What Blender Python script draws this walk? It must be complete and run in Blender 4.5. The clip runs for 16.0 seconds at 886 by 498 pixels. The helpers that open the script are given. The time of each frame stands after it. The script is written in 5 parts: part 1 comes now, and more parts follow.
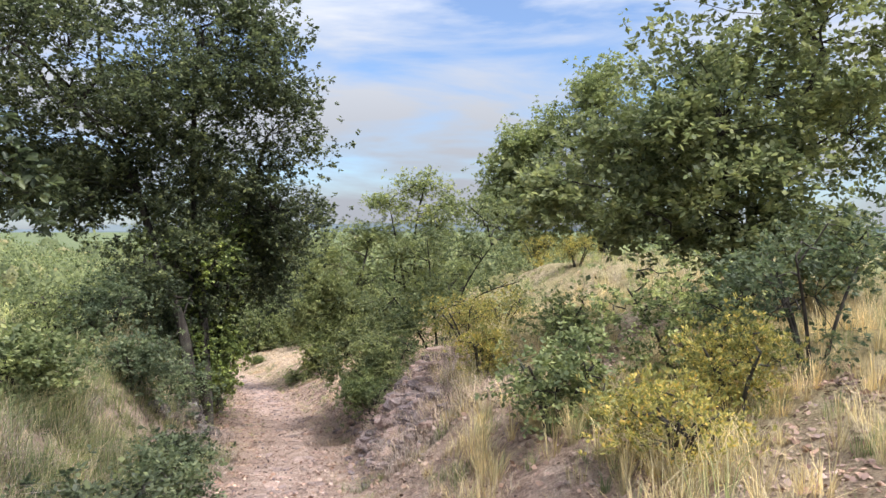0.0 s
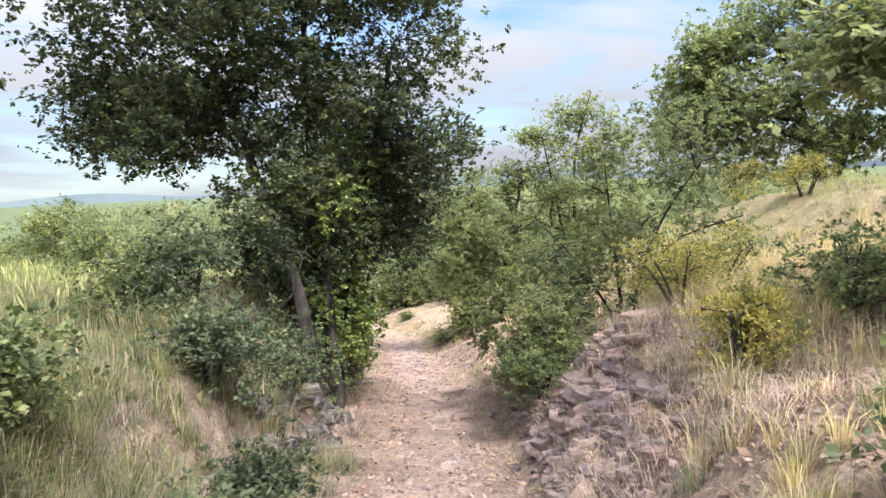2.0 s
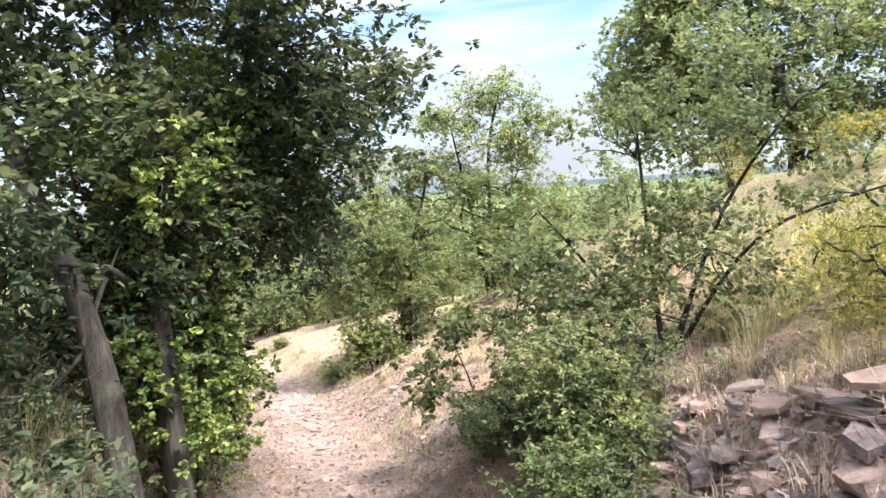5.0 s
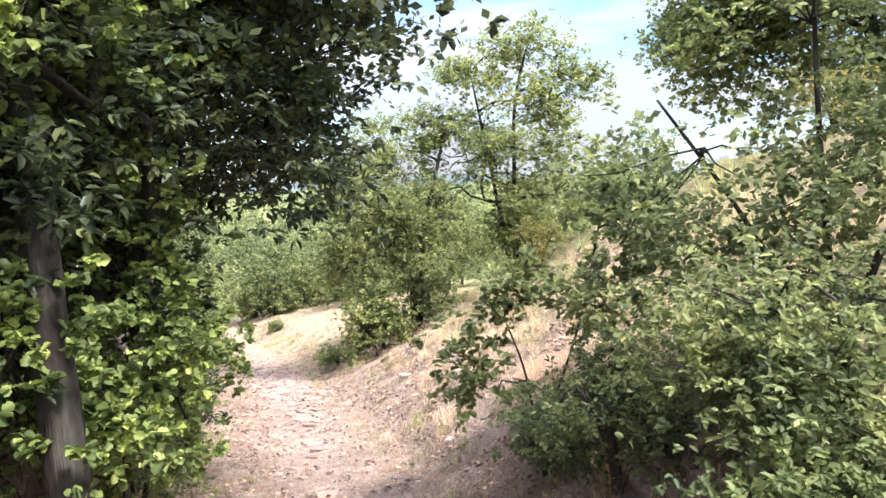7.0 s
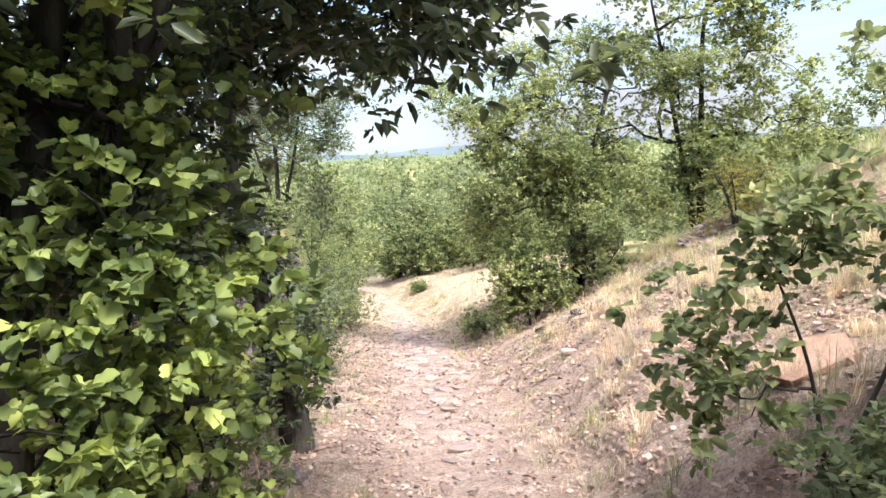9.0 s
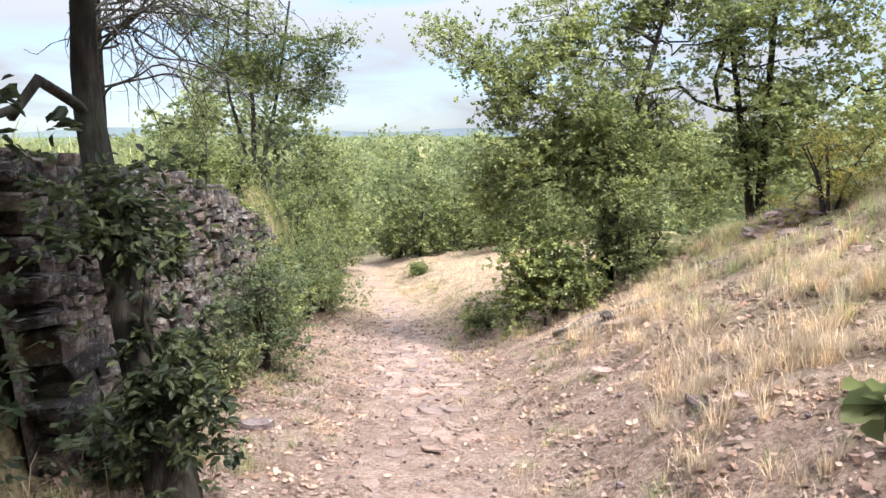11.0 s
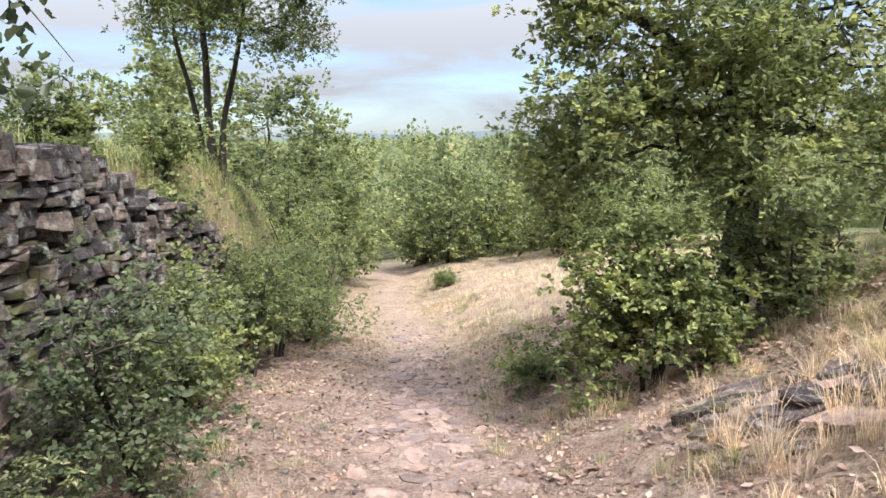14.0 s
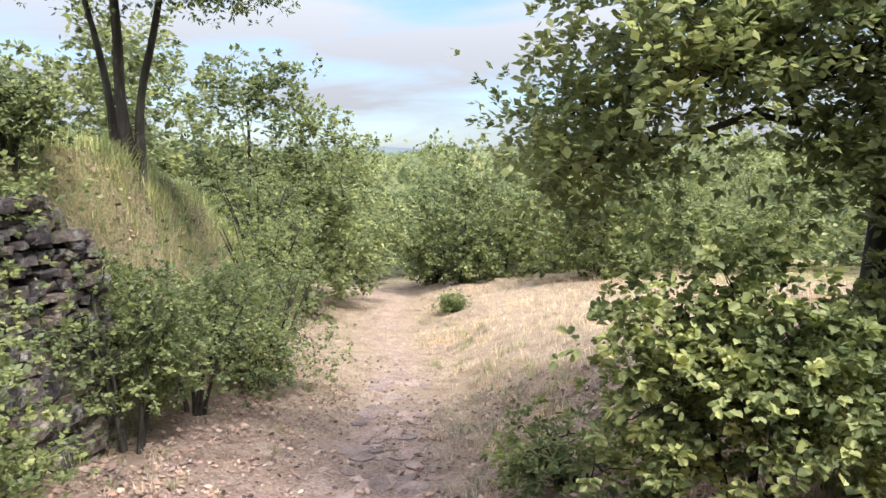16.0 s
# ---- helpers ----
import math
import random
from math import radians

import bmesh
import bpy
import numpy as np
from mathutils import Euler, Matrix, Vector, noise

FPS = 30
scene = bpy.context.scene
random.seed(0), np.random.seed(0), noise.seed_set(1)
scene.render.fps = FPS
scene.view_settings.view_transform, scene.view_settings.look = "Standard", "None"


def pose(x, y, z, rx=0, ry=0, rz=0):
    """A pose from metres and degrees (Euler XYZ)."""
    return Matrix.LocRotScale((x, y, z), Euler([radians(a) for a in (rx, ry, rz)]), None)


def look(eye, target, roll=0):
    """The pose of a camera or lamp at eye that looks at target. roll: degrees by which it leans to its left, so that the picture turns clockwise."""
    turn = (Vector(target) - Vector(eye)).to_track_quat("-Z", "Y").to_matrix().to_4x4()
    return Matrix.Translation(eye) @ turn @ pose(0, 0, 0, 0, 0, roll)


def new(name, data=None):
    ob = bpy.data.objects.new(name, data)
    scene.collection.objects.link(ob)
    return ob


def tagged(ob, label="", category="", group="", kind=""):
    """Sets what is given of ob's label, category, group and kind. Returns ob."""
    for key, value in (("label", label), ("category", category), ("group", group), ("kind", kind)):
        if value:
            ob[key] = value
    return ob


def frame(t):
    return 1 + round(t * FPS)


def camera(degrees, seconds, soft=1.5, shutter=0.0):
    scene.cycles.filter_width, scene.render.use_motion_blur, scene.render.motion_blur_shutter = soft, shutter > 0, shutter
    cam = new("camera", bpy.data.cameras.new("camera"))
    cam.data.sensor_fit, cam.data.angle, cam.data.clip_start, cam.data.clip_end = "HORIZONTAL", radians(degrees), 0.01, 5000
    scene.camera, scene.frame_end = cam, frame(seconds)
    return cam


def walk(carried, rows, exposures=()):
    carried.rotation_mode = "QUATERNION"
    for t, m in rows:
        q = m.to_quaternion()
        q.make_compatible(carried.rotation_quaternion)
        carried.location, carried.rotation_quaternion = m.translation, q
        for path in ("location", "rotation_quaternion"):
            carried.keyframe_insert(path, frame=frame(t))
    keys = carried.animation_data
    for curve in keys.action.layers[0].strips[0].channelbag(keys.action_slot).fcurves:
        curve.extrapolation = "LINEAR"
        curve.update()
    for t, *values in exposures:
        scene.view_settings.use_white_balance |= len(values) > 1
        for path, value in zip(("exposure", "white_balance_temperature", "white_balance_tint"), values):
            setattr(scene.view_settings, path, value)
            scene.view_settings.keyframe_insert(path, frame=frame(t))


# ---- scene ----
# ---- camera ----
cam = camera(63.2, 16.0)
METRES, EYE, TILT, LEAN, TURN = 19.0, 1.5, -1.6, 0.0, 0.0
ROWS = [
    (0.0, 0.0, 0.0, 0.0, 0.0, 0.0, 0.0),
    (0.5, -0.0039, 0.0362, -0.0043, 4.19, -2.5, 0.75),
    (1.0, -0.0122, 0.0732, -0.0065, 8.28, -3.58, 2.01),
    (1.5, -0.017, 0.1082, -0.0092, 10.88, -3.3, 2.5),
    (2.0, -0.0241, 0.1439, -0.0123, 11.56, -3.62, 2.42),
    (2.5, -0.0299, 0.1794, -0.0157, 11.49, -4.02, 2.04),
    (3.0, -0.0385, 0.212, -0.018, 11.17, -4.21, 1.75),
    (3.5, -0.0503, 0.2471, -0.0213, 10.53, -4.13, 1.67),
    (4.0, -0.0652, 0.2807, -0.0235, 8.89, -4.07, 2.13),
    (4.5, -0.0794, 0.3112, -0.026, 5.65, -3.75, 2.9),
    (5.0, -0.0912, 0.3419, -0.0277, 0.87, -3.06, 3.56),
    (7.5, -0.1145, 0.4699, -0.0601, 1.61, -4.17, 1.68),
    (8.0, -0.1185, 0.4953, -0.0641, 8.78, -4.53, 2.78),
    (8.5, -0.1243, 0.521, -0.0693, 12.35, -4.96, 3.08),
    (9.0, -0.1304, 0.5495, -0.0728, 12.56, -6.11, 2.7),
    (9.5, -0.1368, 0.5796, -0.0764, 12.12, -6.8, 1.86),
    (12.0, -0.159, 0.7154, -0.0954, 15.03, -7.84, -1.62),
    (12.5, -0.1661, 0.7476, -0.0989, 16.69, -7.19, -1.04),
    (13.0, -0.1762, 0.7795, -0.102, 17.54, -7.1, -0.43),
    (13.5, -0.1851, 0.8103, -0.1048, 17.44, -7.18, 0.0),
    (14.0, -0.1929, 0.8434, -0.1095, 16.12, -7.33, -0.19),
    (14.5, -0.196, 0.875, -0.1125, 14.2, -7.39, -1.67),
    (15.0, -0.1987, 0.9078, -0.1136, 16.75, -6.6, -1.72),
    (15.5, -0.2037, 0.9356, -0.1169, 17.92, -6.23, -1.33),
    (16.0, -0.2083, 0.9639, -0.1204, 18.39, -6.16, -1.32),
]
walk(cam, [(t, pose(0, 0, EYE, TILT, LEAN, TURN) @ pose(METRES * x, METRES * y, METRES * z, 90 + pitch, roll, yaw)) for t, x, y, z, yaw, pitch, roll in ROWS],
     exposures=[(0.0, 0.88), (1.0, 1.08), (2.0, 1.2), (3.5, 1.38), (5.0, 1.62), (7.5, 1.7), (9.5, 1.55), (12.0, 1.25), (14.0, 1.17), (15.0, 1.24), (16.0, 1.22)])

# ---- sky and sun ----
SUN_UP, SUN_ROUND = 56.0, 124.0
world = bpy.data.worlds.new("sky")
scene.world = world
world.use_nodes = True
wn, wl = world.node_tree.nodes, world.node_tree.links
wn.clear()
sky = wn.new("ShaderNodeTexSky")
sky.sky_type, sky.sun_disc = "NISHITA", False
sky.sun_elevation, sky.sun_rotation = radians(SUN_UP), radians(SUN_ROUND)
sky.dust_density, sky.ozone_density = 0.6, 2.0
coord = wn.new("ShaderNodeTexCoord")
squash = wn.new("ShaderNodeMapping")
squash.inputs["Scale"].default_value = (1.6, 1.6, 9.0)
squash.inputs["Rotation"].default_value = (0.05, 0.12, 0.4)
wl.new(coord.outputs["Generated"], squash.inputs["Vector"])
cloud = wn.new("ShaderNodeTexNoise")
cloud.inputs["Scale"].default_value, cloud.inputs["Detail"].default_value = 1.7, 8.0
cloud.inputs["Roughness"].default_value, cloud.inputs["Distortion"].default_value = 0.55, 0.4
wl.new(squash.outputs["Vector"], cloud.inputs["Vector"])
cover = wn.new("ShaderNodeValToRGB")
cover.color_ramp.elements[0].color = (0.12, 0.12, 0.12, 1)
cover.color_ramp.elements[0].position, cover.color_ramp.elements[1].position = 0.33, 0.56
wl.new(cloud.outputs["Fac"], cover.inputs["Fac"])
veil = wn.new("ShaderNodeMix")
veil.data_type = "RGBA"
# thin cloud, over eight times as bright overhead as at horizon, to fill shade
height_of = wn.new("ShaderNodeSeparateXYZ")
wl.new(coord.outputs["Generated"], height_of.inputs["Vector"])
lum = wn.new("ShaderNodeMapRange")
lum.inputs["From Min"].default_value, lum.inputs["From Max"].default_value = 0.0, 1.0
lum.inputs["To Min"].default_value, lum.inputs["To Max"].default_value = 2.75, 23.0
steep = wn.new("ShaderNodeMath")
steep.operation = "POWER"
steep.inputs[1].default_value = 1.7
wl.new(height_of.outputs["Z"], steep.inputs[0])
wl.new(steep.outputs["Value"], lum.inputs["Value"])
tinted = wn.new("ShaderNodeVectorMath")
tinted.operation = "SCALE"
tinted.inputs[0].default_value = (0.93, 0.98, 1.1)
wl.new(lum.outputs["Result"], tinted.inputs["Scale"])
wl.new(tinted.outputs["Vector"], veil.inputs["B"])
wl.new(cover.outputs["Color"], veil.inputs["Factor"])
bright = wn.new("ShaderNodeVectorMath")
bright.operation = "MULTIPLY"
bright.inputs[1].default_value = (0.74, 0.88, 1.08)
wl.new(sky.outputs["Color"], bright.inputs[0])
wl.new(bright.outputs["Vector"], veil.inputs["A"])
back = wn.new("ShaderNodeBackground")
back.inputs["Strength"].default_value = 0.1
wl.new(veil.outputs["Result"], back.inputs["Color"])
wl.new(back.outputs["Background"], wn.new("ShaderNodeOutputWorld").inputs["Surface"])
sun = new("sun", bpy.data.lights.new("sun", "SUN"))
sun.data.energy, sun.data.angle, sun.data.color = 3.6, radians(14), (1.0, 0.98, 0.95)
sun_from = Vector((math.sin(radians(SUN_ROUND)) * math.cos(radians(SUN_UP)), math.cos(radians(SUN_ROUND)) * math.cos(radians(SUN_UP)), math.sin(radians(SUN_UP))))
sun.matrix_world = look(sun_from * 60, (0, 0, 0))


# ---- materials ----
def material(name, rough=0.8):
    m = bpy.data.materials.new(name)
    m.use_nodes = True
    n, l = m.node_tree.nodes, m.node_tree.links
    b = n["Principled BSDF"]
    b.inputs["Roughness"].default_value = rough
    b.inputs["Specular IOR Level"].default_value = 0.25
    return m, n, l, b


def ramp(n, stops):
    r = n.new("ShaderNodeValToRGB")
    e = r.color_ramp.elements
    while len(e) < len(stops):
        e.new(0.5)
    for k, (p, c) in zip(e, stops):
        k.position, k.color = p, (*c, 1)
    return r


def noise_of(n, l, scale, detail=4.0, stretch=None, rough=0.6):
    c = n.new("ShaderNodeNewGeometry")
    t = n.new("ShaderNodeTexNoise")
    t.inputs["Scale"].default_value, t.inputs["Detail"].default_value, t.inputs["Roughness"].default_value = scale, detail, rough
    if stretch:
        mp = n.new("ShaderNodeMapping")
        mp.inputs["Scale"].default_value = stretch
        l.new(c.outputs["Position"], mp.inputs["Vector"])
        l.new(mp.outputs["Vector"], t.inputs["Vector"])
    else:
        l.new(c.outputs["Position"], t.inputs["Vector"])
    return t.outputs["Fac"]


def mixed(n, l, fac, a, b, how="MIX"):
    m = n.new("ShaderNodeMix")
    m.data_type, m.blend_type = "RGBA", how
    for s, v in (("Factor", fac), ("A", a), ("B", b)):
        if isinstance(v, (int, float)):
            m.inputs[s].default_value = v
        elif isinstance(v, tuple):
            m.inputs[s].default_value = (*v, 1)
        else:
            l.new(v, m.inputs[s])
    return m.outputs["Result"]


def bumped(n, l, b, height, strength, distance):
    k = n.new("ShaderNodeBump")
    k.inputs["Strength"].default_value, k.inputs["Distance"].default_value = strength, distance
    l.new(height, k.inputs["Height"])
    l.new(k.outputs["Normal"], b.inputs["Normal"])


def leaf_material(name, stops, glow=0.45, rough=0.5, patch=0.9):
    """Leaves: each its own tone, patches of tone over the crown, light shining through."""
    m, n, l, b = material(name, rough)
    g = n.new("ShaderNodeNewGeometry")
    each = ramp(n, stops)
    l.new(g.outputs["Random Per Island"], each.inputs["Fac"])
    big = ramp(n, [(0.3, (0.62, 0.66, 0.6)), (0.7, (1.25, 1.2, 1.1))])
    l.new(noise_of(n, l, patch, 3.0), big.inputs["Fac"])
    tone = mixed(n, l, 0.8, each.outputs["Color"], big.outputs["Color"], "MULTIPLY")
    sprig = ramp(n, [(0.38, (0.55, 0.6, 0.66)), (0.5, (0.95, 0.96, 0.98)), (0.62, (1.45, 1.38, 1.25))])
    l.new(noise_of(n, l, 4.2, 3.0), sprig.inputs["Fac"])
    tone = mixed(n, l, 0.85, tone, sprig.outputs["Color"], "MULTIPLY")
    info = n.new("ShaderNodeObjectInfo")
    own = ramp(n, [(0.0, (0.95, 0.92, 1.02)), (0.5, (1.11, 1.04, 1.16)), (1.0, (1.36, 1.25, 1.3))])
    l.new(info.outputs["Random"], own.inputs["Fac"])
    tone = mixed(n, l, 1.0, tone, own.outputs["Color"], "MULTIPLY")
    l.new(tone, b.inputs["Base Color"])
    tr = n.new("ShaderNodeBsdfTranslucent")
    l.new(mixed(n, l, 1.0, tone, (1.08, 1.13, 0.98), "MULTIPLY"), tr.inputs["Color"])
    mx = n.new("ShaderNodeMixShader")
    mx.inputs["Fac"].default_value = glow
    l.new(b.outputs["BSDF"], mx.inputs[1])
    l.new(tr.outputs["BSDF"], mx.inputs[2])
    l.new(mx.outputs["Shader"], n["Material Output"].inputs["Surface"])
    return m


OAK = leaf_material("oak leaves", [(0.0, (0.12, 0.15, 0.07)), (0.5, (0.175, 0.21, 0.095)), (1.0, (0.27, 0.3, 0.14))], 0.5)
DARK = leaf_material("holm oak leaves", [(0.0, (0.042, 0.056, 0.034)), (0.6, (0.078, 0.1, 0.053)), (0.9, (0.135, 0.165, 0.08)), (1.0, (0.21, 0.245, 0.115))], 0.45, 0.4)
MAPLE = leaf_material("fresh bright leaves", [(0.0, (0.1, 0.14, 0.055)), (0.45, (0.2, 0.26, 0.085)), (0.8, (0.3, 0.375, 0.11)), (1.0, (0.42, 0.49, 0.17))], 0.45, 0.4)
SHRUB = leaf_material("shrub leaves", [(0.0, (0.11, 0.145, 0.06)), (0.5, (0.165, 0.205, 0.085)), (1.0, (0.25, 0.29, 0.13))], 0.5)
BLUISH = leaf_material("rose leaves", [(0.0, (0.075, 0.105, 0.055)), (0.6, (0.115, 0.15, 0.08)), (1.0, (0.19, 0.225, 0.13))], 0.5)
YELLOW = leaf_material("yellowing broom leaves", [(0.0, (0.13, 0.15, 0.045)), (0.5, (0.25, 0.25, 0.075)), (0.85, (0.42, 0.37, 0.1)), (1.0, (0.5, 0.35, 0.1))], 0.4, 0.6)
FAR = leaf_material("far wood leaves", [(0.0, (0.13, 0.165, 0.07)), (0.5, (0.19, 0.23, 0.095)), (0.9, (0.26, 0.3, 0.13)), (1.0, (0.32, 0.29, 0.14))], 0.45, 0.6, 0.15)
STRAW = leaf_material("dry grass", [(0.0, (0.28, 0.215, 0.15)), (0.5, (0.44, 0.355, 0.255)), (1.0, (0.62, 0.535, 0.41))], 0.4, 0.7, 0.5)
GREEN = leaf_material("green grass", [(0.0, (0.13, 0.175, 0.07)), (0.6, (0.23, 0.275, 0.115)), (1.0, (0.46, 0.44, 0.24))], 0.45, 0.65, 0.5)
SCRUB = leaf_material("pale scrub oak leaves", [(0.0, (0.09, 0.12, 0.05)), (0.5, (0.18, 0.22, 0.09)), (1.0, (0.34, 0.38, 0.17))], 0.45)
# WEED is green grass darkened, the bank's shade put into its colour
WEED = leaf_material("bank grass darkened for shade", [(0.0, (0.08, 0.105, 0.045)), (0.6, (0.15, 0.18, 0.075)), (1.0, (0.36, 0.33, 0.19))], 0.4, 0.7, 0.6)
# SUNLIT is oak leaf green made lighter, with sunlight put into the colour
SUNLIT = leaf_material("oak leaves lightened for sun", [(0.0, (0.16, 0.195, 0.085)), (0.5, (0.235, 0.275, 0.115)), (1.0, (0.33, 0.37, 0.17))], 0.52)
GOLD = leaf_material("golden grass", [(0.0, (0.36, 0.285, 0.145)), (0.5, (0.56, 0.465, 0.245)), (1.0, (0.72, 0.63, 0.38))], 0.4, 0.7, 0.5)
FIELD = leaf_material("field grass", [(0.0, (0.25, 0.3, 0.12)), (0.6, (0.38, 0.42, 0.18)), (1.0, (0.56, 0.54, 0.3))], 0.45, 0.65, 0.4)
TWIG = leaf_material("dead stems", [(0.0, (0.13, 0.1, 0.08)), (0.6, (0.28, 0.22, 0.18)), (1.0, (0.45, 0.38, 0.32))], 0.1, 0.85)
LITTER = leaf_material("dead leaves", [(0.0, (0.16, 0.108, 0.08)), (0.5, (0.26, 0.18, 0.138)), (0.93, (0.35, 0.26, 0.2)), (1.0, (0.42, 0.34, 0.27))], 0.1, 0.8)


def bark_material():
    m, n, l, b = material("bark", 0.9)
    v = noise_of(n, l, 9.0, 6.0, (2.2, 2.2, 0.5))
    r = ramp(n, [(0.3, (0.016, 0.013, 0.011)), (0.55, (0.045, 0.038, 0.032)), (0.75, (0.1, 0.088, 0.074))])
    l.new(v, r.inputs["Fac"])
    moss = ramp(n, [(0.5, (0, 0, 0)), (0.7, (0.6, 0.6, 0.6))])
    l.new(noise_of(n, l, 3.0), moss.inputs["Fac"])
    l.new(mixed(n, l, moss.outputs["Color"], r.outputs["Color"], (0.07, 0.075, 0.055)), b.inputs["Base Color"])
    bumped(n, l, b, v, 0.8, 0.03)
    return m


BARK = bark_material()


def stone_material(name, dark, mid, pale, lichen=0.3, mossy=0.0, vary=1.0):
    m, n, l, b = material(name, 0.85)
    f = noise_of(n, l, 8.0, 10.0, (1, 1, 1.7), 0.75)
    r = ramp(n, [(0.3, dark), (0.5, mid), (0.72, pale)])
    l.new(f, r.inputs["Fac"])
    info = n.new("ShaderNodeObjectInfo")
    own = ramp(n, [(0.0, (0.36, 0.34, 0.36)), (0.3, (0.75, 0.72, 0.78)), (0.55, (1.05, 0.98, 0.95)), (0.8, (1.2, 1.02, 0.9)), (1.0, (1.6, 1.45, 1.36))])
    isle = n.new("ShaderNodeNewGeometry")
    both = n.new("ShaderNodeMath")
    both.operation = "ADD"
    l.new(info.outputs["Random"], both.inputs[0])
    l.new(isle.outputs["Random Per Island"], both.inputs[1])
    part_of = n.new("ShaderNodeMath")
    part_of.operation = "FRACT"
    l.new(both.outputs["Value"], part_of.inputs[0])
    l.new(part_of.outputs["Value"], own.inputs["Fac"])
    c = mixed(n, l, vary, r.outputs["Color"], own.outputs["Color"], "MULTIPLY")
    spots = ramp(n, [(0.53, (0, 0, 0)), (0.62, (lichen, lichen, lichen))])
    l.new(noise_of(n, l, 11.0, 7.0, None, 0.7), spots.inputs["Fac"])
    c = mixed(n, l, spots.outputs["Color"], c, (0.5, 0.5, 0.45))
    moss = ramp(n, [(0.56, (0, 0, 0)), (0.66, (mossy, mossy, mossy))])
    l.new(noise_of(n, l, 1.6, 6.0, None, 0.65), moss.inputs["Fac"])
    l.new(mixed(n, l, moss.outputs["Color"], c, (0.13, 0.13, 0.045)), b.inputs["Base Color"])
    bumped(n, l, b, noise_of(n, l, 22.0, 9.0, (1, 1, 2.0), 0.75), 0.9, 0.05)
    return m


WALL_STONE = stone_material("grey schist", (0.026, 0.023, 0.022), (0.112, 0.096, 0.09), (0.36, 0.32, 0.3), 0.5, 0.75)
ROSE_STONE = stone_material("rosy schist", (0.09, 0.067, 0.062), (0.29, 0.225, 0.21), (0.5, 0.425, 0.405), 0.22)
PLATE_STONE = stone_material("pale pink schist", (0.2, 0.14, 0.118), (0.34, 0.252, 0.218), (0.47, 0.37, 0.33), 0.1, 0.0, 0.55)
SLAB_STONE = stone_material("orange slab", (0.28, 0.16, 0.11), (0.42, 0.255, 0.18), (0.52, 0.35, 0.265), 0.1, 0.0, 0.0)


def ground_material():
    m, n, l, b = material("earth", 0.95)
    a = n.new("ShaderNodeAttribute")
    a.attribute_name = "trail"
    s = n.new("ShaderNodeAttribute")
    s.attribute_name = "meadow"
    soil = ramp(n, [(0.3, (0.19, 0.13, 0.105)), (0.5, (0.37, 0.265, 0.212)), (0.7, (0.53, 0.415, 0.345))])
    l.new(noise_of(n, l, 3.5, 8.0, None, 0.7), soil.inputs["Fac"])
    dirt = ramp(n, [(0.28, (0.25, 0.172, 0.148)), (0.5, (0.46, 0.34, 0.292)), (0.7, (0.6, 0.48, 0.425))])
    l.new(noise_of(n, l, 5.0, 10.0, None, 0.72), dirt.inputs["Fac"])
    wear = ramp(n, [(0.32, (0.68, 0.66, 0.64)), (0.68, (1.12, 1.1, 1.06))])
    l.new(noise_of(n, l, 0.9, 5.0), wear.inputs["Fac"])
    dirt_worn = mixed(n, l, 1.0, dirt.outputs["Color"], wear.outputs["Color"], "MULTIPLY")
    grass = ramp(n, [(0.3, (0.13, 0.13, 0.055)), (0.5, (0.29, 0.26, 0.11)), (0.7, (0.46, 0.4, 0.2))])
    l.new(noise_of(n, l, 2.6, 10.0, None, 0.75), grass.inputs["Fac"])
    edge = n.new("ShaderNodeMath")
    edge.operation = "MULTIPLY_ADD"
    l.new(noise_of(n, l, 2.2, 6.0), edge.inputs[0])
    edge.inputs[1].default_value = 1.4
    lower = n.new("ShaderNodeMath")
    lower.operation = "SUBTRACT"
    l.new(a.outputs["Fac"], lower.inputs[0])
    lower.inputs[1].default_value = 0.7
    l.new(lower.outputs["Value"], edge.inputs[2])
    edge.use_clamp = True
    w = n.new("ShaderNodeAttribute")
    w.attribute_name = "wooded"
    c = mixed(n, l, s.outputs["Fac"], soil.outputs["Color"], grass.outputs["Color"])
    c = mixed(n, l, w.outputs["Fac"], c, (0.09, 0.12, 0.05))
    c = mixed(n, l, edge.outputs["Value"], c, dirt_worn)
    pale = n.new("ShaderNodeAttribute")
    pale.attribute_name = "straw"
    straw = ramp(n, [(0.3, (0.2, 0.14, 0.095)), (0.5, (0.38, 0.29, 0.2)), (0.7, (0.5, 0.405, 0.29))])
    l.new(noise_of(n, l, 4.0, 9.0, None, 0.75), straw.inputs["Fac"])
    c = mixed(n, l, pale.outputs["Fac"], c, straw.outputs["Color"])
    crumbs = ramp(n, [(0.36, (0.55, 0.52, 0.5)), (0.5, (1.0, 0.98, 0.97)), (0.66, (1.35, 1.33, 1.31))])
    l.new(noise_of(n, l, 38.0, 6.0, None, 0.7), crumbs.inputs["Fac"])
    l.new(mixed(n, l, 1.0, c, crumbs.outputs["Color"], "MULTIPLY"), b.inputs["Base Color"])
    bumped(n, l, b, noise_of(n, l, 16.0, 12.0, None, 0.8), 1.0, 0.08)
    return m


EARTH = ground_material()

